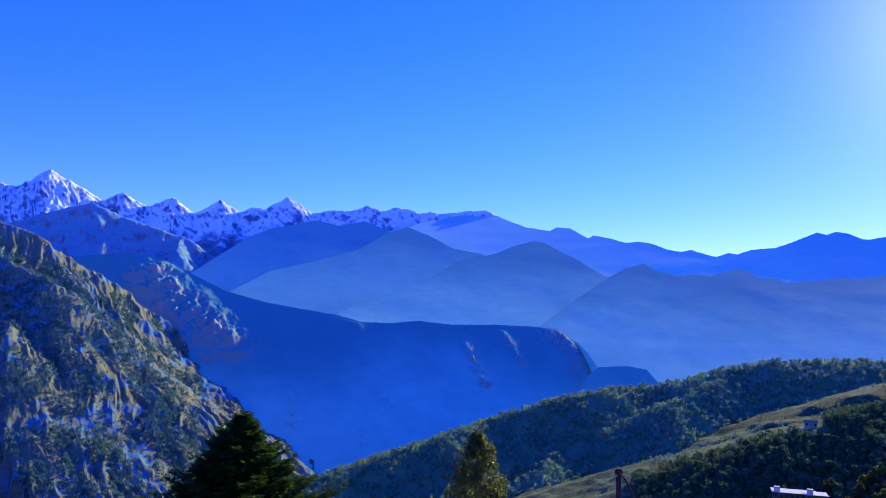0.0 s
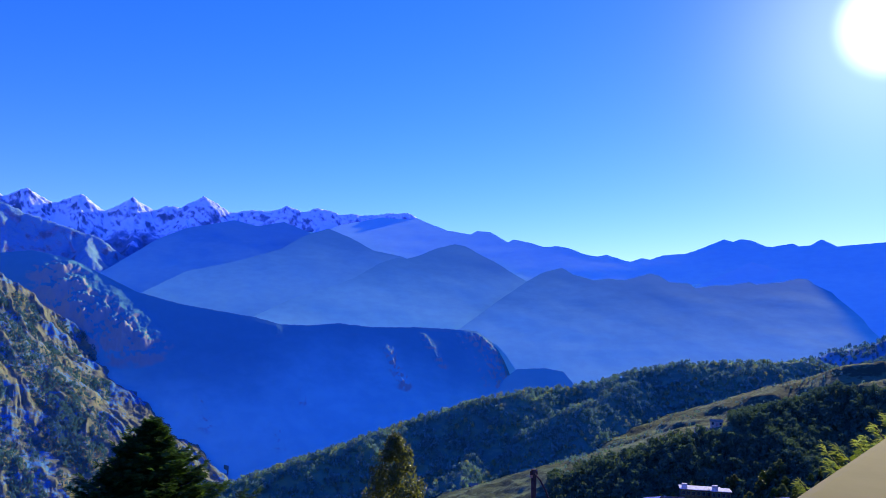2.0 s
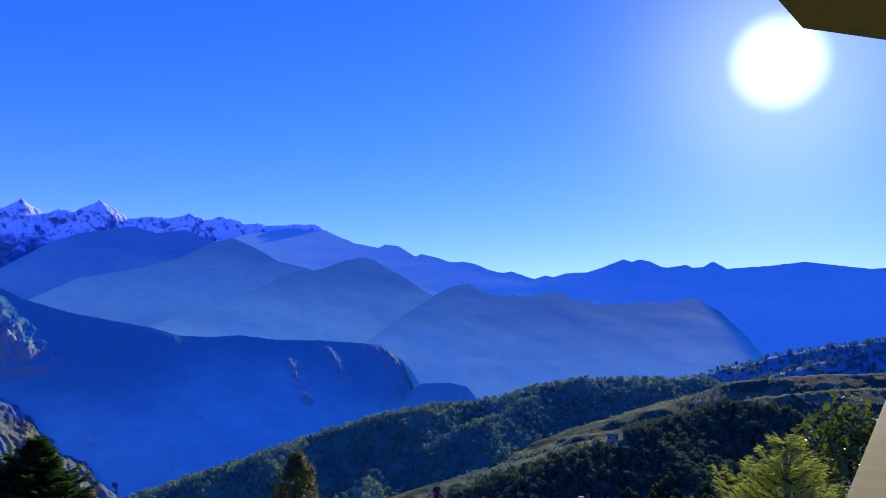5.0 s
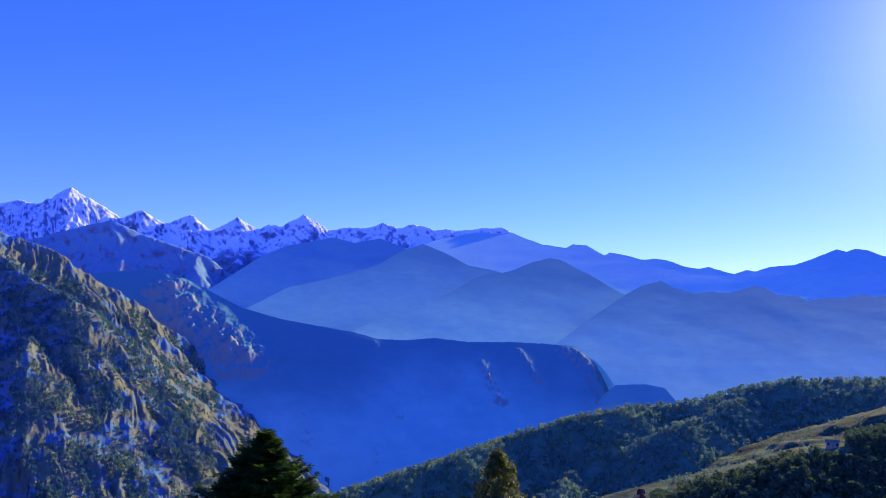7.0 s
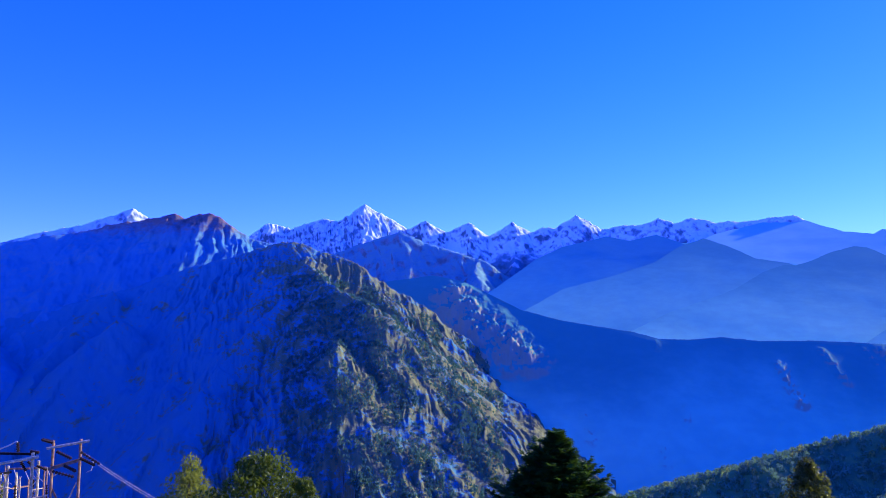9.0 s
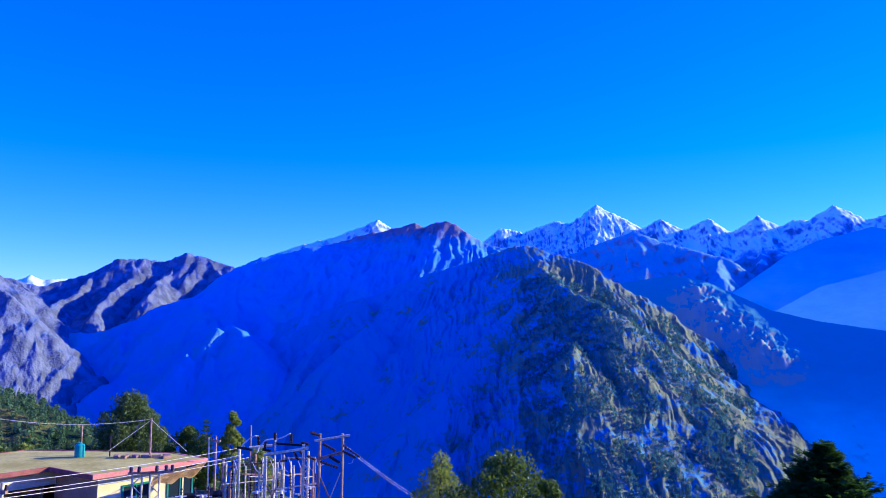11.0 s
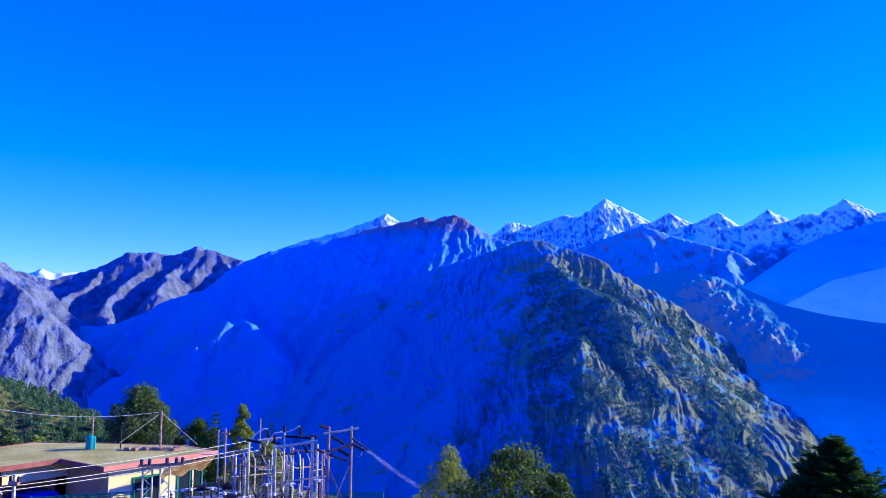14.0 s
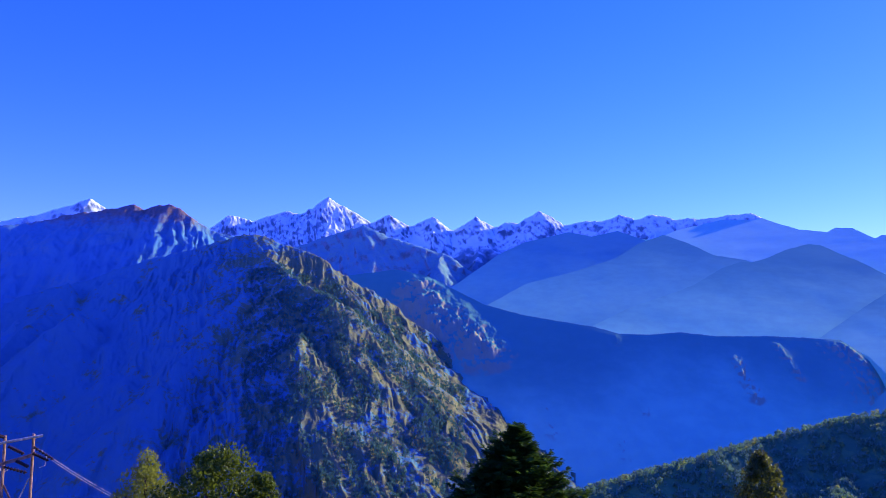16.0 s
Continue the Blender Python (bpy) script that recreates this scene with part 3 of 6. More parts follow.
# shoulder and spur colours grow paler downward, valley mist painted in
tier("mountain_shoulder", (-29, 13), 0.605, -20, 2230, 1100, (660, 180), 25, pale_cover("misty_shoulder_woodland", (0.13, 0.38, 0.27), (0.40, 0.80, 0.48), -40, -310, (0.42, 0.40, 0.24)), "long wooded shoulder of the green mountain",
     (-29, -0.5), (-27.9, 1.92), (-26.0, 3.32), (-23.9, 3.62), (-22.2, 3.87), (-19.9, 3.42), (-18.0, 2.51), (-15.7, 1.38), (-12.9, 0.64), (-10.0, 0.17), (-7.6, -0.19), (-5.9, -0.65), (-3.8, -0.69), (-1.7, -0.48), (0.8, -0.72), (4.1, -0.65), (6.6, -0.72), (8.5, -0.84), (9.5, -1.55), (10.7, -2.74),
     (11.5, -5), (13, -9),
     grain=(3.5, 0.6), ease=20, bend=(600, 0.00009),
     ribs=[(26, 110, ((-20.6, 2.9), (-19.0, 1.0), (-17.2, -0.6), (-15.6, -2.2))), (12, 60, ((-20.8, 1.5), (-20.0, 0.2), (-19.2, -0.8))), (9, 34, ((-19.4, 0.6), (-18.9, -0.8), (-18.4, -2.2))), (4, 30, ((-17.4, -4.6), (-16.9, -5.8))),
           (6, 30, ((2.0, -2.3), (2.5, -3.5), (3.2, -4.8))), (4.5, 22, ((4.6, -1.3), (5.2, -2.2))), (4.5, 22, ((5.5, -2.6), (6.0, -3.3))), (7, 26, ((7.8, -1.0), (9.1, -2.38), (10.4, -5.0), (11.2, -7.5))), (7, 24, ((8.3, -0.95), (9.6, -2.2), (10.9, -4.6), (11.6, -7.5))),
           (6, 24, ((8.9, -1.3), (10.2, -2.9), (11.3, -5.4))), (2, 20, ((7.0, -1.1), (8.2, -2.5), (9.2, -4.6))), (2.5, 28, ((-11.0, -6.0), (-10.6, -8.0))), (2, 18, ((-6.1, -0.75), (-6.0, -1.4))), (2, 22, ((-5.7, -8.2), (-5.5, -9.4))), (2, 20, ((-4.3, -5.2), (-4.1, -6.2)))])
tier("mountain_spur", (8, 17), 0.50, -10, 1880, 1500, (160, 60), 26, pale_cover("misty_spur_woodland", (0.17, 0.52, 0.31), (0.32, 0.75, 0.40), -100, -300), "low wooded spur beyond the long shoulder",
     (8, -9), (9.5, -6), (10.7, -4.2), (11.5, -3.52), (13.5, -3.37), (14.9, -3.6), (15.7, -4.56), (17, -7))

# nearer hills
near_back = line(1700, 1700, (24, -4.5), (27, -3.3), (30.6, -2.16), (32.4, -1.49), (34.4, -1.0), (36.1, -0.36), (38.3, 0.1), (43, 0.8), (52, 1.0))
# this hill's bluish cover has haze put into the colour
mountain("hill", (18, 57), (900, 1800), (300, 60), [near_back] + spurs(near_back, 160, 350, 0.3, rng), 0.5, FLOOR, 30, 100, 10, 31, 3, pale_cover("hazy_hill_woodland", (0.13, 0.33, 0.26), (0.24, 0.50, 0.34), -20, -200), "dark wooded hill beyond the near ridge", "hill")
near_ridge = line(720, 1250, (-12, -13.5), (-8.4, -11.87), (-5.6, -10.92), (-2.3, -9.92), (1.0, -8.68), (3.0, -8.03), (6.3, -6.72), (9.1, -5.82), (12.3, -5.1), (13.9, -5.03), (17.0, -4.3), (19.6, -3.6), (23.2, -2.75),
                  (25.7, -2.57), (29.0, -2.45), (31.3, -2.19), (33.4, -2.7), (37, -3.2), (44, -3), (52, -2.5))
mountain("hill", (-18, 57), (380, 1350), (560, 120), [near_ridge] + spurs(near_ridge, 120, 330, 0.24, rng, 30), 0.42, FLOOR, 25, 90, 16, 32, 2.0, HILL,
         "near hillside with dense trees, paths and small houses", "hill")
meadow_top = line(430, 700, (12, -14.4), (17, -12.6), (20.7, -10.1), (24.3, -7.54), (26.7, -6.36), (29.4, -5.39), (31.5, -4.66), (33.5, -3.85), (35.7, -3.1), (40, -2.4), (46, -1.8), (54, -1.0))
meadow_high = line(860, 900, (27, -6.5), (29.2, -4.7), (31.1, -3.54), (33.5, -2.35), (35.7, -1.99), (38.2, -1.62), (45, -1.0), (54, -0.4))
mountain("hill", (2, 57), (200, 960), (520, 140), [meadow_top, meadow_high] + spurs(meadow_top, 90, 180, 0.24, rng, 30), 0.36, FLOOR, 16, 60, 4.5, 33, 1.0, MEADOW,
         "open grassy hillside with terraces and scattered bushes", "hill")
left_hill = line(620, 420, (-96, 2.2), (-86, 1.6), (-80, 0.8), (-76.8, -0.21), (-74.8, -0.95), (-72.7, -2.45), (-70.6, -3.81), (-68.5, -4.81), (-66.2, -5.83), (-64.0, -7.25), (-62, -8.6), (-59, -11.5))
mountain("hill", (-100, -52), (130, 760), (460, 140), [left_hill] + spurs(left_hill, 80, 200, 0.3, rng, 10), 0.5, FLOOR, 16, 60, 8, 34, 1.2, DRY_HILL,
         "steep grassy hillside with pine woods and farmhouses", "hill")

# ---- small builders ----
BARK = plain("grey_brown_bark", (0.09, 0.07, 0.04), (0.17, 0.13, 0.08), 6.0, 0.9, bump=0.02)
STEEL = plain("weathered_galvanised_steel", (0.48, 0.40, 0.19), (0.93, 0.80, 0.46), 7.0, 0.6, 0.0)
RUST = plain("rusty_painted_steel", (0.3, 0.165, 0.09), (0.57, 0.36, 0.216), 6.0, 0.75)
DARKPOLE = plain("tarred_dark_pole", (0.03, 0.025, 0.02), (0.07, 0.055, 0.04), 5.0, 0.8)
PORCELAIN = plain("dark_brown_insulator_glaze", (0.035, 0.02, 0.012), (0.06, 0.035, 0.02), 9.0, 0.25)
BLACK = plain("black_equipment_paint", (0.015, 0.015, 0.014), (0.035, 0.033, 0.028), 5.0, 0.75)
# village walls, the shade they stand in put into the colour
SHADED_WALL = plain("shaded_village_wall", (0.05, 0.055, 0.022), (0.10, 0.11, 0.045), 1.4, 0.9)
GREYBOX = plain("grey_transformer_paint", (0.25, 0.25, 0.20), (0.34, 0.33, 0.27), 5.0, 0.5)
CABLE = plain("bare_aluminium_cable", (0.74, 0.68, 0.46), (0.88, 0.82, 0.58), 3.0, 0.5, 0.0)
CREAM = plain("cream_wall_paint", (0.82, 0.66, 0.27), (0.90, 0.76, 0.36), 1.2, 0.85, bump=0.003)
MAUVE = plain("pinkish_brown_wall_paint", (0.54, 0.32, 0.12), (0.66, 0.42, 0.18), 1.4, 0.85, bump=0.003)
OXIDE = plain("red_oxide_trim_paint", (0.28, 0.09, 0.055), (0.42, 0.15, 0.09), 2.0, 0.7)
PINK = plain("pink_fascia_paint", (0.66, 0.21, 0.13), (0.80, 0.33, 0.20), 1.5, 0.75)
WORN = plain("worn_pink_fascia_concrete", (0.34, 0.13, 0.07), (0.62, 0.36, 0.24), 2.2, 0.85, bump=0.004)
CONCRETE = plain("stained_roof_concrete", (0.44, 0.35, 0.06), (0.66, 0.54, 0.11), 0.5, 0.9, bump=0.006)
BRICKY = plain("loose_brick", (0.30, 0.16, 0.09), (0.44, 0.27, 0.17), 3.0, 0.9)
GREEN_TANK = plain("green_plastic_tank", (0.028, 0.266, 0.164), (0.042, 0.364, 0.218), 2.0, 0.45)
GREEN_NET = plain("green_fence_netting", (0.02, 0.15, 0.07), (0.04, 0.24, 0.11), 3.0, 0.7)
TEAL = plain("teal_window_frame", (0.02, 0.17, 0.10), (0.035, 0.25, 0.15), 3.0, 0.5)
TIN = plain("corrugated_tin_sheet", (0.17, 0.18, 0.08), (0.31, 0.33, 0.15), 1.0, 0.75, 0.0)
PALE_TIN = plain("pale_tin_sheet", (0.42, 0.42, 0.30), (0.72, 0.72, 0.55), 0.6, 0.7)
RUSTY_TIN = plain("rusted_tin_sheet", (0.18, 0.10, 0.04), (0.34, 0.21, 0.09), 1.0, 0.7)
TARP = plain("blue_tarpaulin", (0.03, 0.03, 0.15), (0.07, 0.07, 0.30), 1.5, 0.75)
WOOD = plain("rough_timber", (0.325, 0.195, 0.109), (0.546, 0.351, 0.2), 3.0, 0.85)
TAN_CLOTH = plain("tan_canvas", (0.42, 0.25, 0.09), (0.62, 0.42, 0.18), 2.5, 0.9, bump=0.01)
PLASTER = plain("beige_cement_plaster", (0.20, 0.19, 0.07), (0.26, 0.245, 0.10), 1.6, 0.9, bump=0.002)
WHITEWASH = plain("dull_whitewash", (0.36, 0.37, 0.20), (0.50, 0.51, 0.29), 1.2, 0.85)
CAR_BLUE = plain("blue_car_paint", (0.0156, 0.039, 0.406), (0.0208, 0.052, 0.499), 1.0, 0.25)
TYRE = plain("black_rubber", (0.012, 0.012, 0.012), (0.025, 0.025, 0.024), 6.0, 0.85)
CHROME = plain("bright_wheel_metal", (0.5, 0.5, 0.48), (0.62, 0.62, 0.6), 4.0, 0.3, 0.9)
GLASS = Nodes("dark_window_glass", 0.06).colour((0.02, 0.03, 0.035)).m


def leaf_material(name, low, high, shine=0.45, through=0.25):
    """Leaves that differ one by one and let a little light through."""
    n = Nodes(name, shine)
    n.b.inputs["Specular IOR Level"].default_value = 0.12
    tone = n.mix(n.island(), low, high)
    n.colour(n.mix(n.ramp(n.noise(0.9, 3, local=True), 0.4, 0.65), tone, tuple(0.6 * (a + b) for a, b in zip(low, high))))
    t = n.t.nodes.new("ShaderNodeBsdfTranslucent")
    t.inputs["Color"].default_value = (*(min(1.0, 2.2 * c) for c in high), 1)
    m = n.t.nodes.new("ShaderNodeMixShader")
    m.inputs[0].default_value = through
    n.link(n.b.outputs[0], m.inputs[1])
    n.link(t.outputs[0], m.inputs[2])
    n.link(m.outputs[0], n.t.nodes["Material Output"].inputs[0])
    return n.m


WOODS_DEEP = leaf_material("deep_green_wood_crowns", (0.02, 0.055, 0.022), (0.10, 0.17, 0.055), 0.8, 0.15)
FIR_LEAF = leaf_material("dark_fir_needles", (0.014, 0.034, 0.004), (0.065, 0.135, 0.016), 0.6, 0.3)
BRIGHT_FIR = leaf_material("bright_young_fir_needles", (0.135, 0.203, 0.0194), (0.324, 0.378, 0.0486), 0.6, 0.35)
ALDER_LEAF = leaf_material("olive_alder_leaves", (0.022, 0.042, 0.006), (0.13, 0.15, 0.03), 0.35, 0.25)
BUSH_LEAF = leaf_material("glossy_green_leaves", (0.025, 0.05, 0.004), (0.12, 0.165, 0.016), 0.3, 0.2)
WILLOW_LEAF = leaf_material("light_green_willow_leaves", (0.09, 0.13, 0.012), (0.25, 0.28, 0.04), 0.5, 0.3)
ROUND_LEAF = leaf_material("mid_green_leaves", (0.0473, 0.0878, 0.0146), (0.135, 0.176, 0.0365), 0.45, 0.2)
# haze over the hills is put into the next two crown colours
WOODS_HAZED = leaf_material("haze_paled_woodland_crowns", (0.07, 0.18, 0.10), (0.20, 0.34, 0.17), 0.8, 0.15)
FAR_CROWNS = leaf_material("blue_green_mountain_crowns", (0.045, 0.14, 0.11), (0.10, 0.22, 0.15), 0.8, 0.15)
WOODS_OLIVE = leaf_material("olive_woodland_crowns", (0.12, 0.17, 0.04), (0.34, 0.38, 0.12), 0.8, 0.2)


def mesh_of(name, verts, faces, material, smooth=False):
    me = bpy.data.meshes.new(name)
    me.from_pydata([tuple(v) for v in verts], [], faces)
    if smooth:
        me.polygons.foreach_set("use_smooth", np.ones(len(me.polygons), dtype=bool))
    me.materials.append(material)
    me.update()
    return me


def part(name, bm, material, parent, label="", at=None, smooth=False):
    """One bmesh as one mesh object under a thing or a part."""
    me = bpy.data.meshes.new(name)
    bm.to_mesh(me)
    bm.free()
    if smooth:
        me.polygons.foreach_set("use_smooth", np.ones(len(me.polygons), dtype=bool))
    me.materials.append(material)
    ob = new(name, me)
    ob.parent = parent
    if at is not None:
        ob.matrix_basis = at
    return tagged(ob, label)


def whole(name, bm, material, label, category, group="", m=None, smooth=False, kind=""):
    ob = part(name, bm, material, None, "", m, smooth)
    return tagged(ob, label, category, group, kind)


def thing(name, place, label, category, group="", kind=""):
    e = new(name)
    e.matrix_basis = place if isinstance(place, Matrix) else Matrix.Translation(place)
    return tagged(e, label, category, group, kind)


def box(bm, lo, hi, m=None, bevel=0.0):
    lo, hi = Vector(lo), Vector(hi)
    r = bmesh.ops.create_cube(bm, size=1.0, matrix=(m or Matrix()) @ Matrix.Translation((lo + hi) / 2) @ Matrix.Diagonal((*(hi - lo), 1)))
    if bevel:
        es = list({e for v in r["verts"] for e in v.link_edges})
        bmesh.ops.bevel(bm, geom=es, offset=bevel, segments=2, affect="EDGES", profile=0.7)
    return bm


def rod(bm, a, b, r, r2=None, n=8):
    a, b = Vector(a), Vector(b)
    m = Matrix.Translation((a + b) / 2) @ (b - a).to_track_quat("Z", "Y").to_matrix().to_4x4()
    bmesh.ops.create_cone(bm, cap_ends=True, segments=n, radius1=r, radius2=r if r2 is None else r2, depth=(b - a).length, matrix=m)
    return bm


def tube(bm, pts, r, n=6):
    """A bent pipe or cable through points."""
    pts = [Vector(p) for p in pts]
    rings = []
    for i, p in enumerate(pts):
        d = (pts[min(i + 1, len(pts) - 1)] - pts[max(i - 1, 0)]).normalized()
        q = d.to_track_quat("Z", "Y")
        rr = r[i] if isinstance(r, (list, tuple)) else r
        rings.append([bm.verts.new(p + q @ Vector((rr * math.cos(t * 2 * math.pi / n), rr * math.sin(t * 2 * math.pi / n), 0))) for t in range(n)])
    for a, b in zip(rings[:-1], rings[1:]):
        for t in range(n):
            bm.faces.new((a[t], a[(t + 1) % n], b[(t + 1) % n], b[t]))
    bm.faces.new(rings[0][::-1]), bm.faces.new(rings[-1])
    return bm


def at(az, dist, z=0.0):
    """Place at that bearing and level distance, z over the yard."""
    return Vector((dist * math.sin(radians(az)), dist * math.cos(radians(az)), z))


def up_to(el, dist):
    return EYE + dist * math.tan(radians(el))


def soil(p):
    return float(ground_height(np.array([p[0]]), np.array([p[1]]))[0])


# ---- trees ----
def limbs(rng, trunk_top, spread, count, lo, rise):
    """Limbs from the trunk: each a list of points."""
    out = []
    for i in range(count):
        a, h = i * 2.4 + rng.uniform(-0.4, 0.4), trunk_top * rng.uniform(lo, 0.95)
        reach = spread * rng.uniform(0.6, 1.0)
        p0 = Vector((0, 0, h))
        p1 = p0 + Vector((math.cos(a) * reach * 0.5, math.sin(a) * reach * 0.5, rise * reach * 0.35))
        p2 = p0 + Vector((math.cos(a) * reach, math.sin(a) * reach, rise * reach * rng.uniform(0.5, 0.9)))
        out.append((p0, p1, p2))
    return out


def leaf_mesh(name, centres, size, rng, material, flat=0.0, long=1.6, fold=0.25):
    """Single leaves: folded four-cornered blades about the given points."""
    n = len(centres)
    r = np.random.RandomState(rng.randrange(1 << 30))
    c = np.array(centres)
    d = r.normal(size=(n, 3))
    d[:, 2] *= 1 - flat
    d /= np.linalg.norm(d, axis=1)[:, None]
    s = np.cross(d, r.normal(size=(n, 3)))
    s /= np.linalg.norm(s, axis=1)[:, None]
    up = np.cross(d, s)
    k = (size * r.uniform(0.6, 1.35, n))[:, None]
    v = np.stack([c - d * k * long * 0.5, c + s * k * 0.5 + up * k * fold, c + d * k * long * 0.5, c - s * k * 0.5 + up * k * fold], 1)
    f = np.arange(4 * n).reshape(n, 4)
    tri = np.concatenate([f[:, [0, 1, 2]], f[:, [0, 2, 3]]])
    me = bpy.data.meshes.new(name)
    me.vertices.add(4 * n)
    me.vertices.foreach_set("co", v.astype(np.float32).ravel())
    me.loops.add(tri.size)
    me.loops.foreach_set("vertex_index", tri.ravel().astype(np.int32))
    me.polygons.add(len(tri))
    me.polygons.foreach_set("loop_start", np.arange(0, tri.size, 3, dtype=np.int32))
    me.update(calc_edges=True)
    me.materials.append(material)
    return me


def hang(name, me, parent, label=""):
    ob = new(name, me)
    ob.parent = parent
    return tagged(ob, label)


def broadleaf(place, height, radius, crown_lo, leaves, size, material, seed, label, shape=1.0, clumps=60, lean=0.0, name="tree", group=""):
    """Trunk, limbs and a crown of leaf clumps with gaps. shape under 1: slender and pointed; over 1: round."""
    rng = random.Random(seed)
    tree = thing(name, place, label, "tree", group)
    bm = bmesh.new()
    tube(bm, [(0, 0, -0.4), (0.03 * height * lean, 0, height * 0.3), (0.05 * height * lean, 0.02 * height, height * 0.6), (0.04 * height * lean, 0, height * 0.93)],
         [height * 0.022, height * 0.017, height * 0.011, height * 0.003], 8)
    part("trunk", bm, BARK, tree, smooth=True)
    tips, mid, span = [], crown_lo + (height - crown_lo) * 0.45, height - crown_lo
    for i in range(clumps):
        t = (i + 0.5) / clumps
        z = crown_lo + span * t
        w = radius * (max(0.0, 1 - abs(2 * t - 0.72) ** 2.2 * 0.62) ** 0.8 if shape >= 1 else max(0.06, (1 - t) ** 0.75 * min(1, 0.55 + 2.2 * t)))
        a, q = i * 2.4 + rng.uniform(-0.5, 0.5), math.sqrt(rng.uniform(0.15, 1.0))
        tips.append(Vector((math.cos(a) * w * q, math.sin(a) * w * q, z + rng.uniform(-0.05, 0.05) * span)))
    for k in range(min(9, clumps // 6)):
        tip = tips[(k * 7 + 3) % len(tips)]
        bm = bmesh.new()
        base = Vector((0, 0, max(0.25 * height, tip.z - radius * rng.uniform(0.5, 0.9))))
        tube(bm, [base, base.lerp(tip, 0.5) + Vector((0, 0, 0.1 * radius)), tip], [height * 0.008, height * 0.005, height * 0.002], 6)
        part("limb", bm, BARK, tree, smooth=True)
    pts = []
    for tip in tips:
        c = radius * rng.uniform(0.16, 0.34)
        for _ in range(max(4, leaves // clumps)):
            d = Vector((rng.gauss(0, 1), rng.gauss(0, 1), rng.gauss(0, 0.8)))
            d = d.normalized() * c * rng.uniform(0.25, 1.0) ** 0.5
            pts.append(tip + d)
    hang("crown", leaf_mesh("crown", pts, size, rng, material), tree)
    return tree


def conifer(place, height, radius, crown_lo, tiers, per_tier, material, seed, label, droop=0.25, spray=0.16, dense=1.0, taper=0.8, name="fir_tree", group="", slim=0.17):
    """Fir: a straight trunk, tiers of boughs and short needled sprays along each."""
    rng = random.Random(seed)
    tree = thing(name, place, label, "tree", group)
    bm = bmesh.new()
    tube(bm, [(0, 0, -0.4), (0, 0, height * 0.5), (0, 0, height * 0.99)], [height * 0.018, height * 0.011, height * 0.002], 8)
    part("trunk", bm, BARK, tree, smooth=True)
    boughs, pts, ways = bmesh.new(), [], []
    for i in range(tiers):
        t = (i + rng.uniform(0, 0.8)) / tiers
        z = crown_lo + (height - crown_lo) * t
        reach = radius * max(0.035, (1 - t) ** taper)
        for k in range(per_tier):
            a = i * 1.9 + k * 2 * math.pi / per_tier + rng.uniform(-0.35, 0.35)
            r = reach * rng.uniform(0.72, 1.12)
            out = Vector((math.cos(a), math.sin(a), 0))
            p0, lift = Vector((0, 0, z)), rng.uniform(-0.15, 0.5)
            path = [p0 + out * r * s + Vector((0, 0, r * (lift * s - droop * s * s + 0.22 * max(0, s - 0.75)))) for s in (0, 0.35, 0.7, 1.0)]
            tube(boughs, path, [0.012 + 0.012 * r, 0.010 + 0.008 * r, 0.006 + 0.004 * r, 0.004], 4)
            n = max(3, int(r / spray * 5.5 * dense))
            side = Vector((-out.y, out.x, 0))
            for _ in range(n):
                s = rng.uniform(0.12, 1.03) ** 0.75
                p = path[0].lerp(path[1], s / 0.35) if s < 0.35 else path[1].lerp(path[2], (s - 0.35) / 0.35) if s < 0.7 else path[2].lerp(path[3], (s - 0.7) / 0.3)
                half = 0.34 * r * (1.05 - s) + 0.05
                e = rng.uniform(-1, 1)
                pts.append(p + side * half * e + Vector((0, 0, rng.uniform(-0.05, 0.05) - 0.1 * abs(e) * half)))
                ways.append((out * 0.6 + side * e * 0.9 + Vector((0, 0, rng.uniform(-0.25, 0.4)))).normalized())
    tagged(part("branchwork", boughs, BARK, tree), kind="stuff")
    # each spray is three slim blades fanned about its way
    verts, faces = [], []
    for p, w in zip(pts, ways):
        s = w.cross(Vector((0, 0, 1))).normalized()
        u = s.cross(w)
        ln = spray * rng.uniform(0.65, 1.5)
        for turn in (-0.6, 0.0, 0.6):
            d = (w + s * turn + u * rng.uniform(-0.25, 0.35)).normalized()
            q = d.cross(u).normalized() * ln * slim
            i0 = len(verts)
            verts += [p - d * ln * 0.1, p + d * ln * 0.5 + q + u * ln * 0.06, p + d * ln * rng.uniform(0.9, 1.1), p + d * ln * 0.5 - q + u * ln * 0.06]
            faces += [(i0, i0 + 1, i0 + 2, i0 + 3)]
    hang("crown", mesh_of("crown", verts, faces, material), tree)
    return tree


def planted(az, dist, top_el):
    """Foot of a tree whose tip stands at that bearing and elevation, and its height."""
    p = at(az, dist)
    p.z = soil(p)
    return p, up_to(top_el, dist) - p.z


p, h = planted(-13.75, 19.0, -7.2)
conifer(p, h, 4.1, h - 6.2, 66, 13, FIR_LEAF, 3, "dense dark green fir with a double pointed top", -0.08, 0.12, 1.5, 0.94, slim=0.2)
p, h = planted(-14.9, 19.15, -7.75)
conifer(p, h, 1.1, h - 2.6, 14, 6, FIR_LEAF, 5, "slim side shoot of fir beside the taller fir", -0.1, 0.14, 1.3, 0.8)
p, h = planted(2.75, 28.0, -8.5)
broadleaf(p, h, 1.05, h - 4.2, 10000, 0.075, ALDER_LEAF, 11, "slender olive tree with sun-glinting leaves", 1.0, 120)
p, h = planted(35.5, 11.0, -5.2)
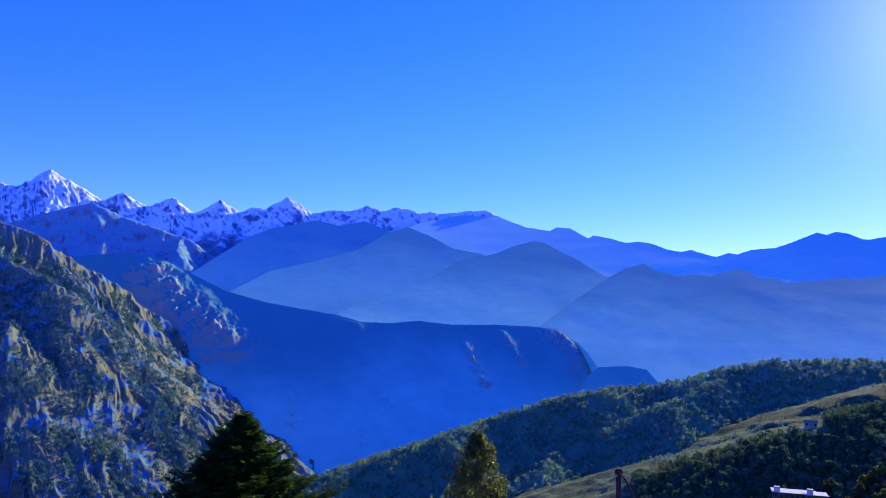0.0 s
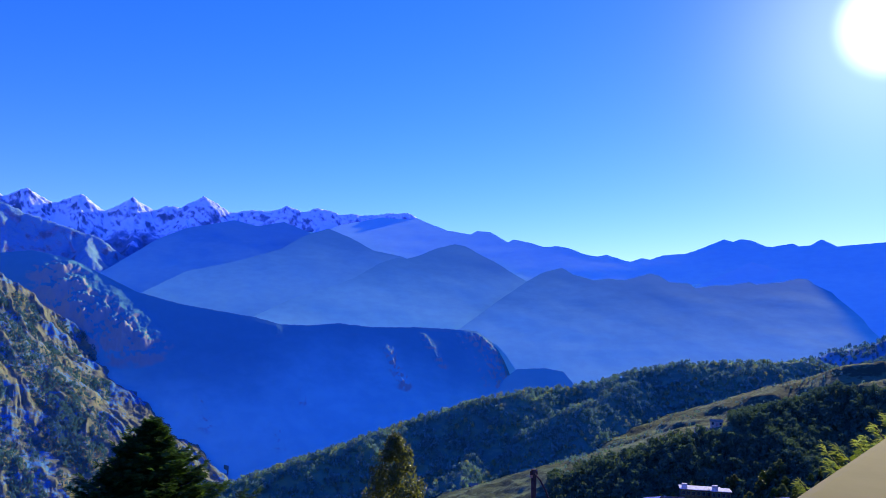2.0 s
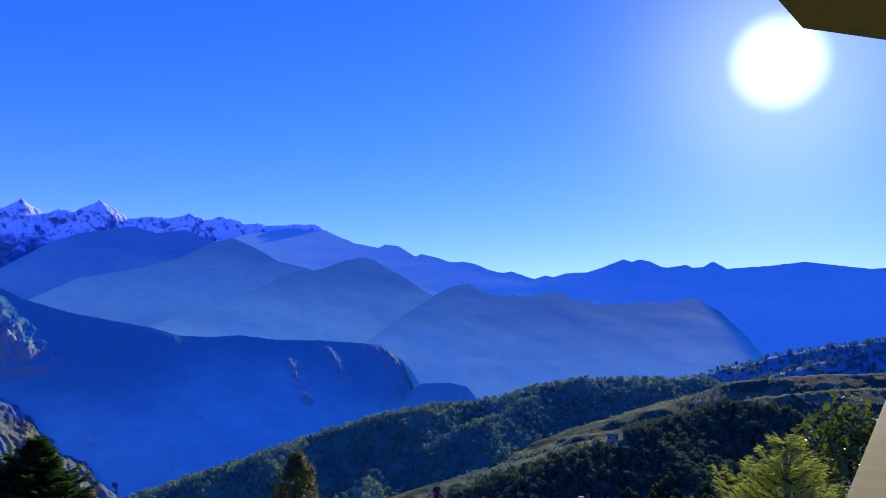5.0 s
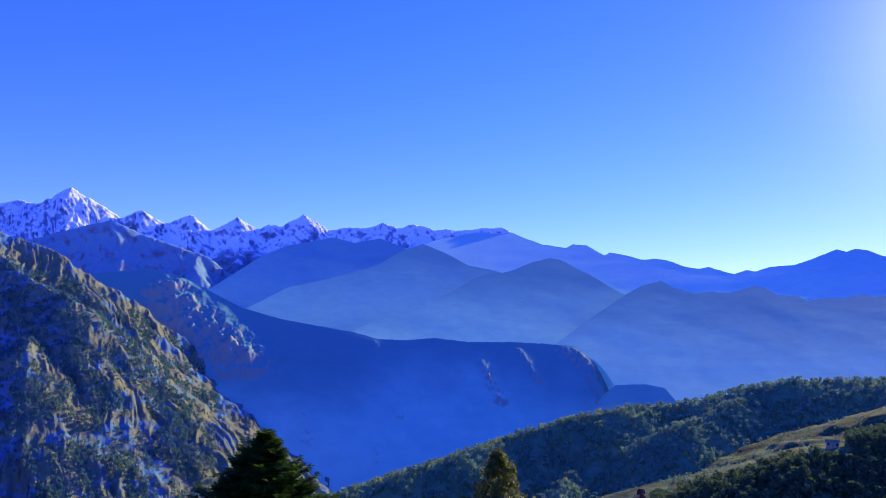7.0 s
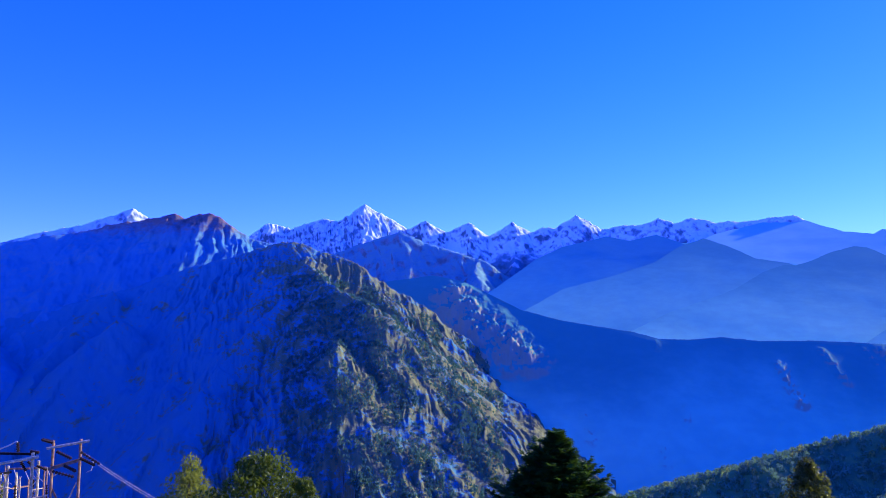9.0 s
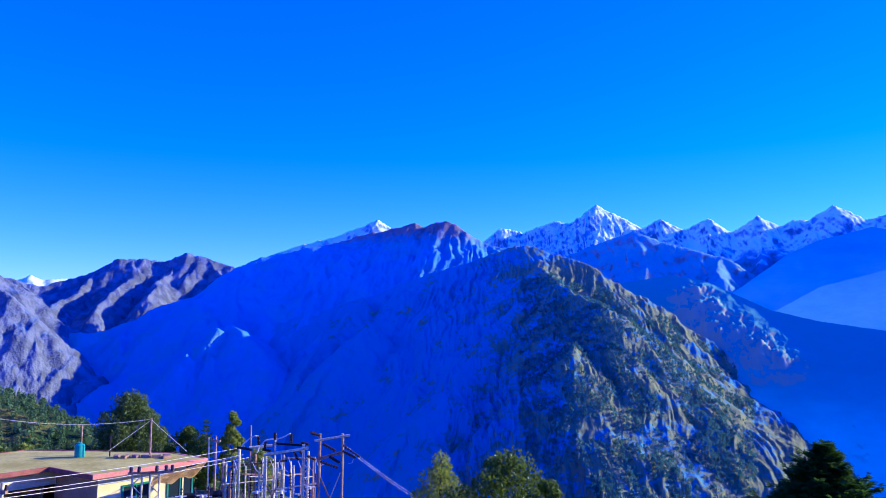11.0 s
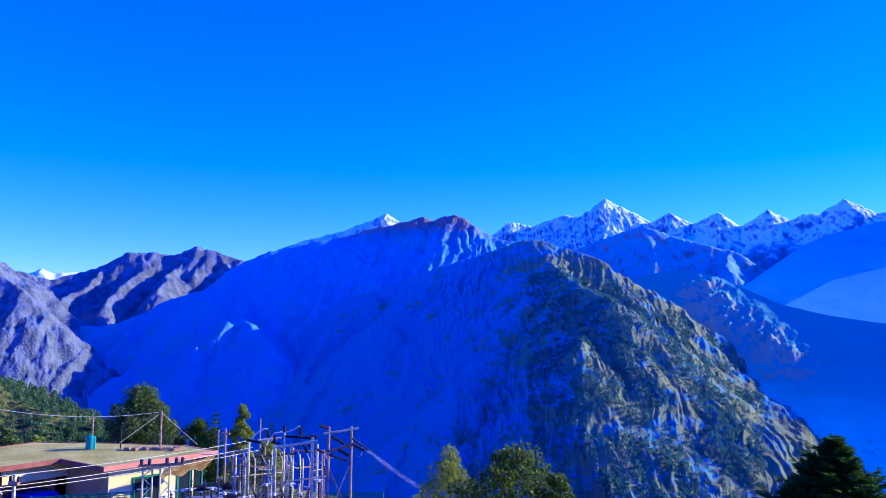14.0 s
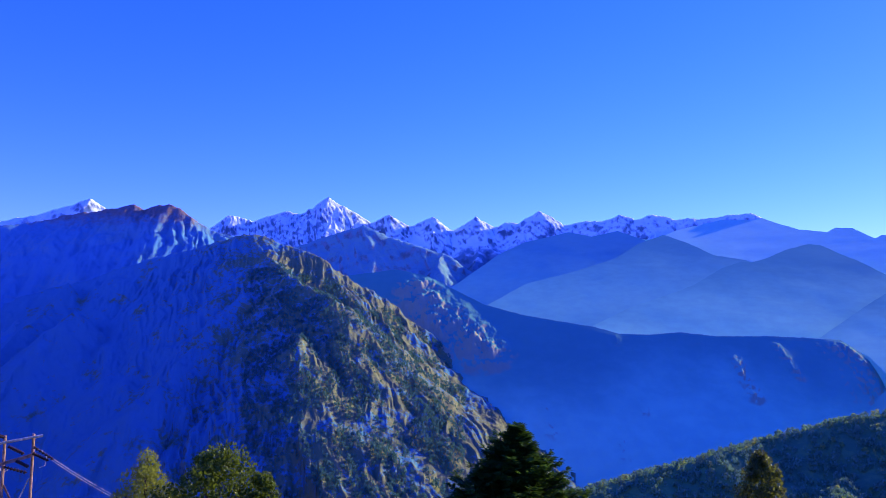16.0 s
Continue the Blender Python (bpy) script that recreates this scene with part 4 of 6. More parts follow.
conifer(p, h, 1.75, h - 3.6, 26, 8, BRIGHT_FIR, 8, "bright yellow-green young fir with feathery boughs", -0.4, 0.085, 1.5, 0.75, slim=0.07)
p, h = planted(39.6, 16.0, -4.3)
broadleaf(p, h, 2.2, h - 4.5, 5200, 0.11, BUSH_LEAF, 12, "dark glossy-leaved tree beside the bright fir", 1.0, 60)
p, h = planted(-39.1, 22.0, -9.5)
broadleaf(p, h, 1.15, h - 3.6, 12000, 0.045, WILLOW_LEAF, 13, "light green feathery willow beside a dark bush", 1.0, 60)
p, h = planted(-34.4, 21.0, -9.0)
broadleaf(p, h, 1.75, h - 4.2, 13000, 0.065, BUSH_LEAF, 14, "broad-leaved green tree with glossy leaves", 1.0, 75)
p, h = planted(-31.6, 20.5, -10.7)
broadleaf(p, h, 0.8, h - 2.2, 3600, 0.065, BUSH_LEAF, 15, "low leafy bush with glossy dark leaves", 1.0, 30)
p, h = planted(-60.3, 56.0, -4.85)
broadleaf(p, h, 2.75, h - 6.6, 36000, 0.10, ROUND_LEAF, 16, "large round green tree behind the flat-roofed building", 1.1, 120)
p, h = planted(-53.6, 52.0, -6.0)
broadleaf(p, h, 0.95, h - 6.5, 14000, 0.085, WILLOW_LEAF, 17, "tall slim light-green tree behind the switchyard", 1.0, 80)
p, h = planted(-56.6, 53.0, -7.0)
broadleaf(p, h, 1.7, h - 4.0, 12000, 0.09, BUSH_LEAF, 18, "dark green tree at the corner of the building", 1.0, 60)
p, h = planted(-55.4, 53.5, -6.35)
conifer(p, h, 0.8, h - 4.5, 18, 6, FIR_LEAF, 19, "small dark conifer among the trees behind the roof", 0.2, 0.2, 1.0, 0.8)
p, h = planted(-51.8, 46.0, -8.6)
broadleaf(p, h, 1.5, h - 4.2, 12000, 0.08, WILLOW_LEAF, 20, "light green shrub growing behind the steel gantry", 1.0, 60)
p, h = planted(-79.3, 13.0, 7.5)
broadleaf(p, h, 1.2, h - 7.2, 46000, 0.026, WILLOW_LEAF, 21, "tall light-green tree close beside the terrace", 1.0, 110)
p, h = planted(-76.6, 15.0, -7.6)
broadleaf(p, h, 1.0, h - 3.2, 26000, 0.026, WILLOW_LEAF, 22, "sunlit olive bush beside the tall tree", 1.0, 50)
p, h = planted(-66.7, 62.0, -7.55)
broadleaf(p, h, 1.4, h - 3.2, 2600, 0.16, WILLOW_LEAF, 23, "bright green shrub behind the flat roof", 1.0, 36)
p, h = planted(-70.2, 60.0, -7.8)
broadleaf(p, h, 1.3, h - 3.0, 2400, 0.16, WILLOW_LEAF, 24, "yellow-green shrub behind the flat roof", 1.0, 36)

# ---- woods on the hills ----
def land_height(x, y, names):
    h = ground_height(x, y)
    for k in names:
        lines, steep, floor, warp, grain, rough, seed, jag = LAND[k]
        h = np.maximum(h, relief(x, y, lines, steep, floor, warp, grain, rough, seed, jag))
    return h


def crown_shape(kind, rng, pieces=26):
    """A small far crown: tiers of ragged points for a conifer, lumps for a broadleaf."""
    v, f = [], []
    for k in range(pieces):
        if kind == "conifer":
            z = rng.random() ** 1.3
            w, k_size, lean = 0.22 * (1 - z) + 0.02, 0.10 + 0.10 * (1 - z), 0.35
        else:
            z = rng.uniform(0.12, 0.95)
            w, k_size, lean = 0.42 * math.sqrt(max(0.05, 1 - (2 * z - 1.0) ** 2)), 0.26, 1.0
        a, q = rng.uniform(0, 6.28), w * rng.uniform(0.45, 1.0)
        c = Vector((math.cos(a) * q, math.sin(a) * q, z * 0.95))
        d = Vector((math.cos(a), math.sin(a), rng.uniform(-0.6, 0.6) * lean)).normalized()
        s = d.cross(Vector((rng.gauss(0, 1), rng.gauss(0, 1), rng.gauss(0, 1)))).normalized()
        u = d.cross(s)
        k_size *= rng.uniform(0.7, 1.3) * math.sqrt(26 / pieces)
        base = len(v)
        v += [tuple(c + s * k_size * 0.6 - u * k_size * 0.35), tuple(c - s * k_size * 0.6 - u * k_size * 0.3), tuple(c + u * k_size * 0.7 + d * k_size * 0.25)]
        f.append((base, base + 1, base + 2))
    return np.array(v), np.array(f)


def woods(name, names, az, dist, tries, patch, limit, tall, mixed, material, seed, label, pieces=26):
    """Woodland as one object of many small crowns, thick in patches and open between."""
    r, rng = np.random.RandomState(seed), random.Random(seed)
    a = np.radians(r.uniform(az[0], az[1], tries))
    d = np.sqrt(r.uniform(dist[0] ** 2, dist[1] ** 2, tries))
    x, y = d * np.sin(a), d * np.cos(a)
    keep = fbm(x / patch, y / patch, seed + 5, 4, 0.55) + r.uniform(-0.12, 0.12, tries) > limit
    x, y = x[keep], y[keep]
    z = land_height(x, y, names)
    shapes = [crown_shape("conifer", rng, pieces) for _ in range(3)] + [crown_shape("broad", rng, pieces) for _ in range(5)]
    V, F, base = [], [], 0
    kinds = np.where(r.uniform(size=len(x)) < mixed, r.randint(0, 3, len(x)), r.randint(3, 8, len(x)))
    for k, (sv, sf) in enumerate(shapes):
        i = np.where(kinds == k)[0]
        if not len(i):
            continue
        h = r.uniform(tall[0], tall[1], len(i))
        t = r.uniform(0, 2 * np.pi, len(i))
        c, s = np.cos(t)[:, None], np.sin(t)[:, None]
        w = (h * r.uniform(0.8, 1.3, len(i)))[:, None]
        vx, vy = (sv[:, 0] * c - sv[:, 1] * s) * w + x[i][:, None], (sv[:, 0] * s + sv[:, 1] * c) * w + y[i][:, None]
        vz = sv[:, 2] * h[:, None] + z[i][:, None] - 0.05 * h[:, None]
        V.append(np.stack([vx, vy, vz], -1).reshape(-1, 3))
        F.append((sf[None] + (base + np.arange(len(i)) * len(sv))[:, None, None]).reshape(-1, 3))
        base += len(i) * len(sv)
    V, F = np.concatenate(V), np.concatenate(F)
    me = bpy.data.meshes.new(name)
    me.vertices.add(len(V))
    me.vertices.foreach_set("co", V.astype(np.float32).ravel())
    me.loops.add(F.size)
    me.loops.foreach_set("vertex_index", F.ravel().astype(np.int32))
    me.polygons.add(len(F))
    me.polygons.foreach_set("loop_start", np.arange(0, F.size, 3, dtype=np.int32))
    me.update(calc_edges=True)
    me.materials.append(material)
    return tagged(new(name, me), label, "trees", kind="stuff")


woods("woodland", ("hill.001",), (-14, 50), (560, 1270), 21000, 130, -0.5, (3.5, 7.5), 0.2, WOODS_HAZED, 51, "dense mixed woodland over the near hillside")
woods("woodland", ("hill.001",), (-14, 50), (480, 1270), 5000, 60, 0.05, (3.5, 7), 0.05, WOODS_OLIVE, 52, "olive-green bushes and small trees on the hillside")
woods("woodland", ("hill",), (24, 52), (1350, 1720), 2600, 140, -0.5, (6, 10), 0.3, FAR_CROWNS, 53, "dark woodland on the far wooded hill")
woods("woodland", ("hill.002",), (14, 50), (430, 920), 4000, 60, 0.05, (1.0, 3.2), 0.05, WOODS_HAZED, 54, "scattered bushes on the open grassy slope")
woods("woodland", ("hill.003",), (-97, -58), (230, 640), 6000, 70, -0.10, (2.5, 7), 0.7, WOODS_DEEP, 55, "dark pine woods on the steep hillside", 54)
woods("woodland", ("hill.003",), (-97, -58), (200, 560), 3200, 40, 0.05, (1.2, 3.5), 0.05, WOODS_DEEP, 56, "bushes and small trees among the hill fields", 54)
woods("woodland", ("hill.002", "hill.001"), (14, 50), (330, 505), 4600, 50, -0.42, (3.5, 8), 0.3, WOODS_DEEP, 57, "thick dark wood around the village", 54)
woods("woodland", ("hill.002",), (26.3, 50), (470, 600), 2600, 50, -0.45, (3.5, 7), 0.3, WOODS_DEEP, 58, "dark wood climbing the grassy ridge", 54)

woods("woodland", ("hill.002", "hill.001"), (6, 20.5), (330, 440), 1700, 60, -0.35, (3, 6), 0.4, WOODS_DEEP, 60, "thick dark wood below the meadow ridge", 40)
woods("woodland", ("green_mountain",), (-33, -17), (1300, 2250), 15000, 70, -0.10, (5, 9), 0.5, FAR_CROWNS, 59, "dark trees scattered over the great green mountain", 16)

# single trees of the wood above the village
grove = [broadleaf((0, 0, -400 - 20 * k), 9.0, 2.6 - 0.3 * k, 2.0, 1500, 0.42, m, 70 + k, lab, 1.0, 34, group="trees above the village")
         for k, (m, lab) in enumerate(((ROUND_LEAF, "dark green broadleaf tree above the village"), (ALDER_LEAF, "olive sun-tipped tree above the village"), (BUSH_LEAF, "deep green tree above the village")))]
grove.append(conifer((0, 0, -470), 10.0, 2.0, 1.5, 20, 6, FIR_LEAF, 75, "dark spruce above the village", 0.2, 0.5, 0.8, 0.85, group="trees above the village"))
rng = random.Random(77)
spots = [(24.7, 412, 13), (25.2, 415, 10), (17.3, 330, 11), (17.9, 334, 9), (18.6, 322, 8)]
for i in range(150):
    t = i / 149
    spots.append((13.5 + 25 * t + rng.uniform(-0.8, 0.8), 330 + 110 * t + rng.uniform(-25, 60), rng.uniform(8, 13)))
for i, (a, d, h) in enumerate(spots):
    q = at(a, d)
    q.z = float(land_height(np.array([q.x]), np.array([q.y]), ("hill.002", "hill.001"))[0]) - 0.2
    k = i % 4
    s = h / (9.0 if k < 3 else 10.0)
    copy_thing(grove[k], Matrix.Translation(q) @ Matrix.Rotation(rng.uniform(0, 6.28), 4, "Z") @ Matrix.Diagonal((s, s, s, 1)))
for i in range(26):
    q = at(-77 + 16 * rng.random(), rng.uniform(85, 210))
    q.z = float(land_height(np.array([q.x]), np.array([q.y]), ("hill.003",))[0]) - 0.2
    k = i % 4
    s = rng.uniform(3.0, 5.5) / 9.0
    copy_thing(grove[k], Matrix.Translation(q) @ Matrix.Rotation(rng.uniform(0, 6.28), 4, "Z") @ Matrix.Diagonal((s, s, s, 1)))
for g in grove:
    q = at(rng.uniform(28, 34), rng.uniform(380, 420))
    q.z = float(land_height(np.array([q.x]), np.array([q.y]), ("hill.002", "hill.001"))[0]) - 0.2
    g.matrix_basis = Matrix.Translation(q)


# ---- houses ----
def house(place, turn, size, storeys, wall, roof, label, pitched=False, bays=4, group=""):
    """Block of storeys with framed windows, door and a flat slab or gabled tin roof."""
    w, d = size
    h = 2.9 * storeys
    e = thing("house", Matrix.Translation(place) @ Matrix.Rotation(radians(turn), 4, "Z"), label, "house", group)
    bm = bmesh.new()
    box(bm, (-w / 2, -d / 2, -3.0), (w / 2, d / 2, h))
    part("wall", bm, wall, e)
    bm = bmesh.new()
    if pitched:
        o, r = 0.5, d * 0.24
        v = [bm.verts.new(q) for q in ((-w / 2 - o, -d / 2 - o, h - 0.1), (w / 2 + o, -d / 2 - o, h - 0.1), (w / 2 + o, 0, h + r), (-w / 2 - o, 0, h + r), (w / 2 + o, d / 2 + o, h - 0.1), (-w / 2 - o, d / 2 + o, h - 0.1))]
        bm.faces.new((v[0], v[1], v[2], v[3])), bm.faces.new((v[3], v[2], v[4], v[5])), bm.faces.new((v[0], v[3], v[5])), bm.faces.new((v[1], v[4], v[2]))
        g = bmesh.ops.extrude_face_region(bm, geom=bm.faces[:])
        bmesh.ops.translate(bm, verts=[q for q in g["geom"] if isinstance(q, bmesh.types.BMVert)], vec=(0, 0, 0.12))
    else:
        box(bm, (-w / 2 - 0.45, -d / 2 - 0.45, h), (w / 2 + 0.45, d / 2 + 0.45, h + 0.18), bevel=0.03)
        box(bm, (-w / 2 + 0.4, -d / 2 + 0.5, h + 0.18), (-w / 2 + 2.4, -d / 2 + 2.3, h + 1.9))
    part("roof", bm, roof, e)
    for side in (-1, 1):
        for s in range(storeys):
            for b in range(bays):
                x = -w / 2 + (b + 0.5) * w / bays
                if s == 0 and b == 1 and side < 0:
                    bm = bmesh.new()
                    box(bm, (x - 0.5, -0.06, 0.0), (x + 0.5, 0.06, 2.05), bevel=0.02)
                    part("door", bm, WOOD, e, at=Matrix.Translation((0, side * d / 2, s * 2.9)))
                    continue
                bm = bmesh.new()
                for lo, hi in (((x - 0.62, -0.07, 0.9), (x - 0.54, 0.07, 2.2)), ((x + 0.54, -0.07, 0.9), (x + 0.62, 0.07, 2.2)), ((x - 0.62, -0.07, 0.82), (x + 0.62, 0.07, 0.9)), ((x - 0.62, -0.07, 2.2), (x + 0.62, 0.07, 2.28))):
                    box(bm, lo, hi)
                win = part("window", bm, TEAL, e, at=Matrix.Translation((0, side * d / 2, s * 2.9)))
                bm = bmesh.new()
                box(bm, (x - 0.54, -0.03, 0.9), (x + 0.54, 0.03, 2.2))
                part("pane", bm, GLASS, win)
    return e


def on_land(az, dist, drop=0.0):
    q = at(az, dist)
    q.z = float(land_height(np.array([q.x]), np.array([q.y]), ("hill.001", "hill.002", "hill.003"))[0]) - drop
    return q


def village(az, el, dist, *rest, **more):
    """A house whose roof shows at that bearing and elevation."""
    q = at(az, dist)
    q.z = up_to(el, dist) - 2.9 * rest[2] - 0.3
    return house(q, *rest, **more)


VILLAGE = "houses of the village"
village(24.3, -11.0, 326, -18, (15, 7), 2, SHADED_WALL, PALE_TIN, "long two-storey lodge with rows of windows, in shade", bays=8, group=VILLAGE)
village(25.6, -11.0, 322, -18, (7, 6), 2, SHADED_WALL, PALE_TIN, "two-storey block with a pale flat roof", bays=4, group=VILLAGE)
village(21.3, -12.05, 292, 12, (8, 5.5), 1, SHADED_WALL, PALE_TIN, "low house with a sheet-metal roof", True, group=VILLAGE)
village(22.5, -11.95, 286, -8, (7, 5.5), 2, MAUVE, RUSTY_TIN, "brown house with a rusted tin roof", True, group=VILLAGE)
village(23.4, -12.05, 280, 20, (7, 5), 1, SHADED_WALL, PALE_TIN, "house with a pale sheet-metal roof", True, group=VILLAGE)
village(24.5, -12.1, 276, -14, (6, 5), 1, WHITEWASH, CONCRETE, "small flat-roofed white house", group=VILLAGE)
village(20.4, -12.5, 270, 5, (7, 6), 2, SHADED_WALL, PALE_TIN, "flat-roofed house with a water tank room", group=VILLAGE)
village(27.5, -12.6, 262, 16, (8, 5), 1, MAUVE, PALE_TIN, "low workshop with a tin roof", True, group=VILLAGE)
village(29.0, -11.4, 300, 10, (11, 5), 1, SHADED_WALL, PALE_TIN, "long shed with a dull sheet-metal roof", True, bays=5, group=VILLAGE)
FARMS = "farmhouses on the slopes"
for a, d, t, siz, st, wl_, rf, lab, pit in (
        (24.4, 515, 10, (7, 4), 1, WHITEWASH, TIN, "small bright-roofed hut on the meadow edge", True), (25.4, 525, -20, (7, 4), 1, WHITEWASH, TIN, "low hut on the grassy ridge", True),
        (-72.4, 230, 25, (9, 6), 1, WHITEWASH, TIN, "white farmhouse with a tin roof on the hillside", True), (-68.2, 260, 40, (8, 6), 1, CREAM, TIN, "cream farmhouse among trees on the hillside", True),
        (-66.3, 240, 15, (8, 5), 1, WHITEWASH, RUSTY_TIN, "white farmhouse with a rusty roof", True), (-74.2, 210, 30, (8, 6), 1, WHITEWASH, CONCRETE, "white house with a flat roof below the wood", False),
        (4.0, 640, 10, (9, 6), 1, WHITEWASH, TIN, "white hut on the wooded hillside", True),
        (8.5, 700, -15, (8, 6), 1, WHITEWASH, TIN, "small white house by the hillside path", True), (17.0, 330, 5, (9, 6), 1, CREAM, TIN, "sunlit house among trees", True)):
    house(on_land(a, d), t, siz, st, wl_, rf, lab, pit, 3, FARMS)
q = at(-79.6, 58.0)
q.z = up_to(-5.85, 58.0) - 6.2
house(q, 20, (7, 6), 2, MAUVE, WHITEWASH, "two-storey pink house with a white roof slab", bays=3)

# ---- flat-roofed control building ----
ROOF_Z = 2.25
YARD = -0.75
OUTLINE = [(-44.7, 14.1), (-39.0, 15.2), (-39.1, 18.2), (-35.5, 18.5), (-35.5, 24.6), (-38.4, 24.4), (-42.2, 22.1), (-45.4, 19.7)]


def prism(bm, outline, z0, z1):
    lo = [bm.verts.new((x, y, z0)) for x, y in outline]
    hi = [bm.verts.new((x, y, z1)) for x, y in outline]
    n = len(lo)
    bm.faces.new(lo[::-1]), bm.faces.new(hi)
    for i in range(n):
        bm.faces.new((lo[i], lo[(i + 1) % n], hi[(i + 1) % n], hi[i]))
    return bm


def inward(outline, d):
    out, n = [], len(outline)
    for i in range(n):
        a, b, c = Vector(outline[i - 1]), Vector(outline[i]), Vector(outline[(i + 1) % n])
        u, v = (b - a).normalized(), (c - b).normalized()
        nu, nv = Vector((-u.y, u.x)), Vector((-v.y, v.x))
        m = (nu + nv).normalized()
        out.append(tuple(b + m * d / max(0.4, m.dot(nu))))
    return out


hall = thing("control_building", (0, 0, 0), "flat-roofed cream building with red trim and concrete roof", "building")
bm = bmesh.new()
prism(bm, OUTLINE, ROOF_Z - 0.14, ROOF_Z)
part("roof", bm, CONCRETE, hall, "weathered grey concrete roof")
n = len(OUTLINE)
for i in range(n):
    a, b = Vector((*OUTLINE[i], 0)), Vector((*OUTLINE[(i + 1) % n], 0))
    m = Matrix.Translation(a) @ Matrix.Rotation(math.atan2(b.y - a.y, b.x - a.x), 4, "Z")
    bm = bmesh.new()
    box(bm, (0, -0.05, ROOF_Z - 0.20), ((b - a).length, 0.04, ROOF_Z + 0.03), m, 0.015)
    part("fascia", bm, PINK if i in (3, 4) else WORN if i == 0 else OXIDE, hall)
INNER = inward(OUTLINE, 0.7)
for i in range(n):
    if i == 0 or i == 1:
        continue
    a, b = Vector((*INNER[i], 0)), Vector((*INNER[(i + 1) % n], 0))
    ln = (b - a).length
    m = Matrix.Translation(a) @ Matrix.Rotation(math.atan2(b.y - a.y, b.x - a.x), 4, "Z")
    bm = bmesh.new()
    box(bm, (0, 0.0, YARD - 1.5), (ln, 0.22, ROOF_Z - 0.14), m)
    part("wall", bm, CREAM if i in (3, 4) else MAUVE, hall)
    for x in ((1.2, 3.6) if i == 3 else ()):
        bm = bmesh.new()
        for lo, hi in (((x, -0.05, 0.0), (x + 0.09, 0.1, 1.35)), ((x + 1.41, -0.05, 0.0), (x + 1.5, 0.1, 1.35)), ((x, -0.05, -0.09), (x + 1.5, 0.1, 0.0)), ((x, -0.05, 1.35), (x + 1.5, 0.1, 1.44)), ((x + 0.72, -0.04, 0), (x + 0.78, 0.1, 1.35))):
            box(bm, lo, hi, m)
        win = part("window", bm, TEAL, hall)
        bm = bmesh.new()
        box(bm, (x + 0.09, -0.01, 0.0), (x + 1.41, 0.03, 1.35), m)
        part("pane", bm, GLASS, win)
# the open carport bay: back wall, lintel, columns and a sloping porch
a, b = Vector((*INNER[0], 0)), Vector((*INNER[1], 0))
m = Matrix.Translation(a) @ Matrix.Rotation(math.atan2(b.y - a.y, b.x - a.x), 4, "Z")
ln = (b - a).length
bm = bmesh.new()
box(bm, (0, 2.6, YARD - 1.5), (ln, 2.8, ROOF_Z - 0.14), m)
part("wall", bm, MAUVE, hall)
bm = bmesh.new()
box(bm, (0, -0.1, ROOF_Z - 0.95), (ln, 0.12, ROOF_Z - 0.14), m)
part("lintel", bm, CREAM, hall)
for x in (0.0, ln - 0.3):
    bm = bmesh.new()
    box(bm, (x, -0.14, YARD - 1.5), (x + 0.3, 0.16, ROOF_Z - 0.14), m, 0.02)
    part("column", bm, OXIDE, hall)
a, b = Vector((*INNER[1], 0)), Vector((*INNER[2], 0))
m = Matrix.Translation(a) @ Matrix.Rotation(math.atan2(b.y - a.y, b.x - a.x), 4, "Z")
bm = bmesh.new()
box(bm, (0, -0.1, ROOF_Z - 0.95), ((b - a).length, 0.12, ROOF_Z - 0.14), m)
part("lintel", bm, CREAM, hall)

tank = thing("water_tank", Matrix.Translation((-41.0, 20.6, ROOF_Z)) @ Matrix.Diagonal((0.68, 0.68, 0.76, 1)), "green plastic water tank on the flat roof", "water tank")
bm = bmesh.new()
prof = ((0.0, 0), (0.36, 0), (0.38, 0.06), (0.36, 0.12), (0.38, 0.28), (0.36, 0.34), (0.38, 0.5), (0.36, 0.56), (0.38, 0.72), (0.34, 0.82), (0.16, 0.9), (0.0, 0.9))
rings = [[bm.verts.new((r * math.cos(k * math.pi / 10), r * math.sin(k * math.pi / 10), z)) for k in range(20)] for r, z in prof[1:-1]]
for r0, r1 in zip(rings[:-1], rings[1:]):
    for k in range(20):
        bm.faces.new((r0[k], r0[(k + 1) % 20], r1[(k + 1) % 20], r1[k]))
bm.faces.new(rings[0][::-1]), bm.faces.new(rings[-1])
part("body", bm, GREEN_TANK, tank, smooth=True)
bm = bmesh.new()
rod(bm, (0, 0, 0.88), (0, 0, 0.96), 0.17, n=16)
part("lid", bm, GREEN_TANK, tank)

for i, (x, y) in enumerate(((-38.6, 22.4), (-38.2, 22.75), (-37.75, 23.05), (-37.2, 23.3), (-38.9, 22.0), (-39.3, 21.7), (-37.5, 23.5))):
    bm = bmesh.new()
    box(bm, (-0.23, -0.12, 0), (0.23, 0.12, 0.14), bevel=0.01)
    whole("brick", bm, BRICKY, "loose concrete brick lying on the roof", "brick", "bricks on the roof", Matrix.Translation((x, y, ROOF_Z)) @ Matrix.Rotation(0.5 * i, 4, "Z"))

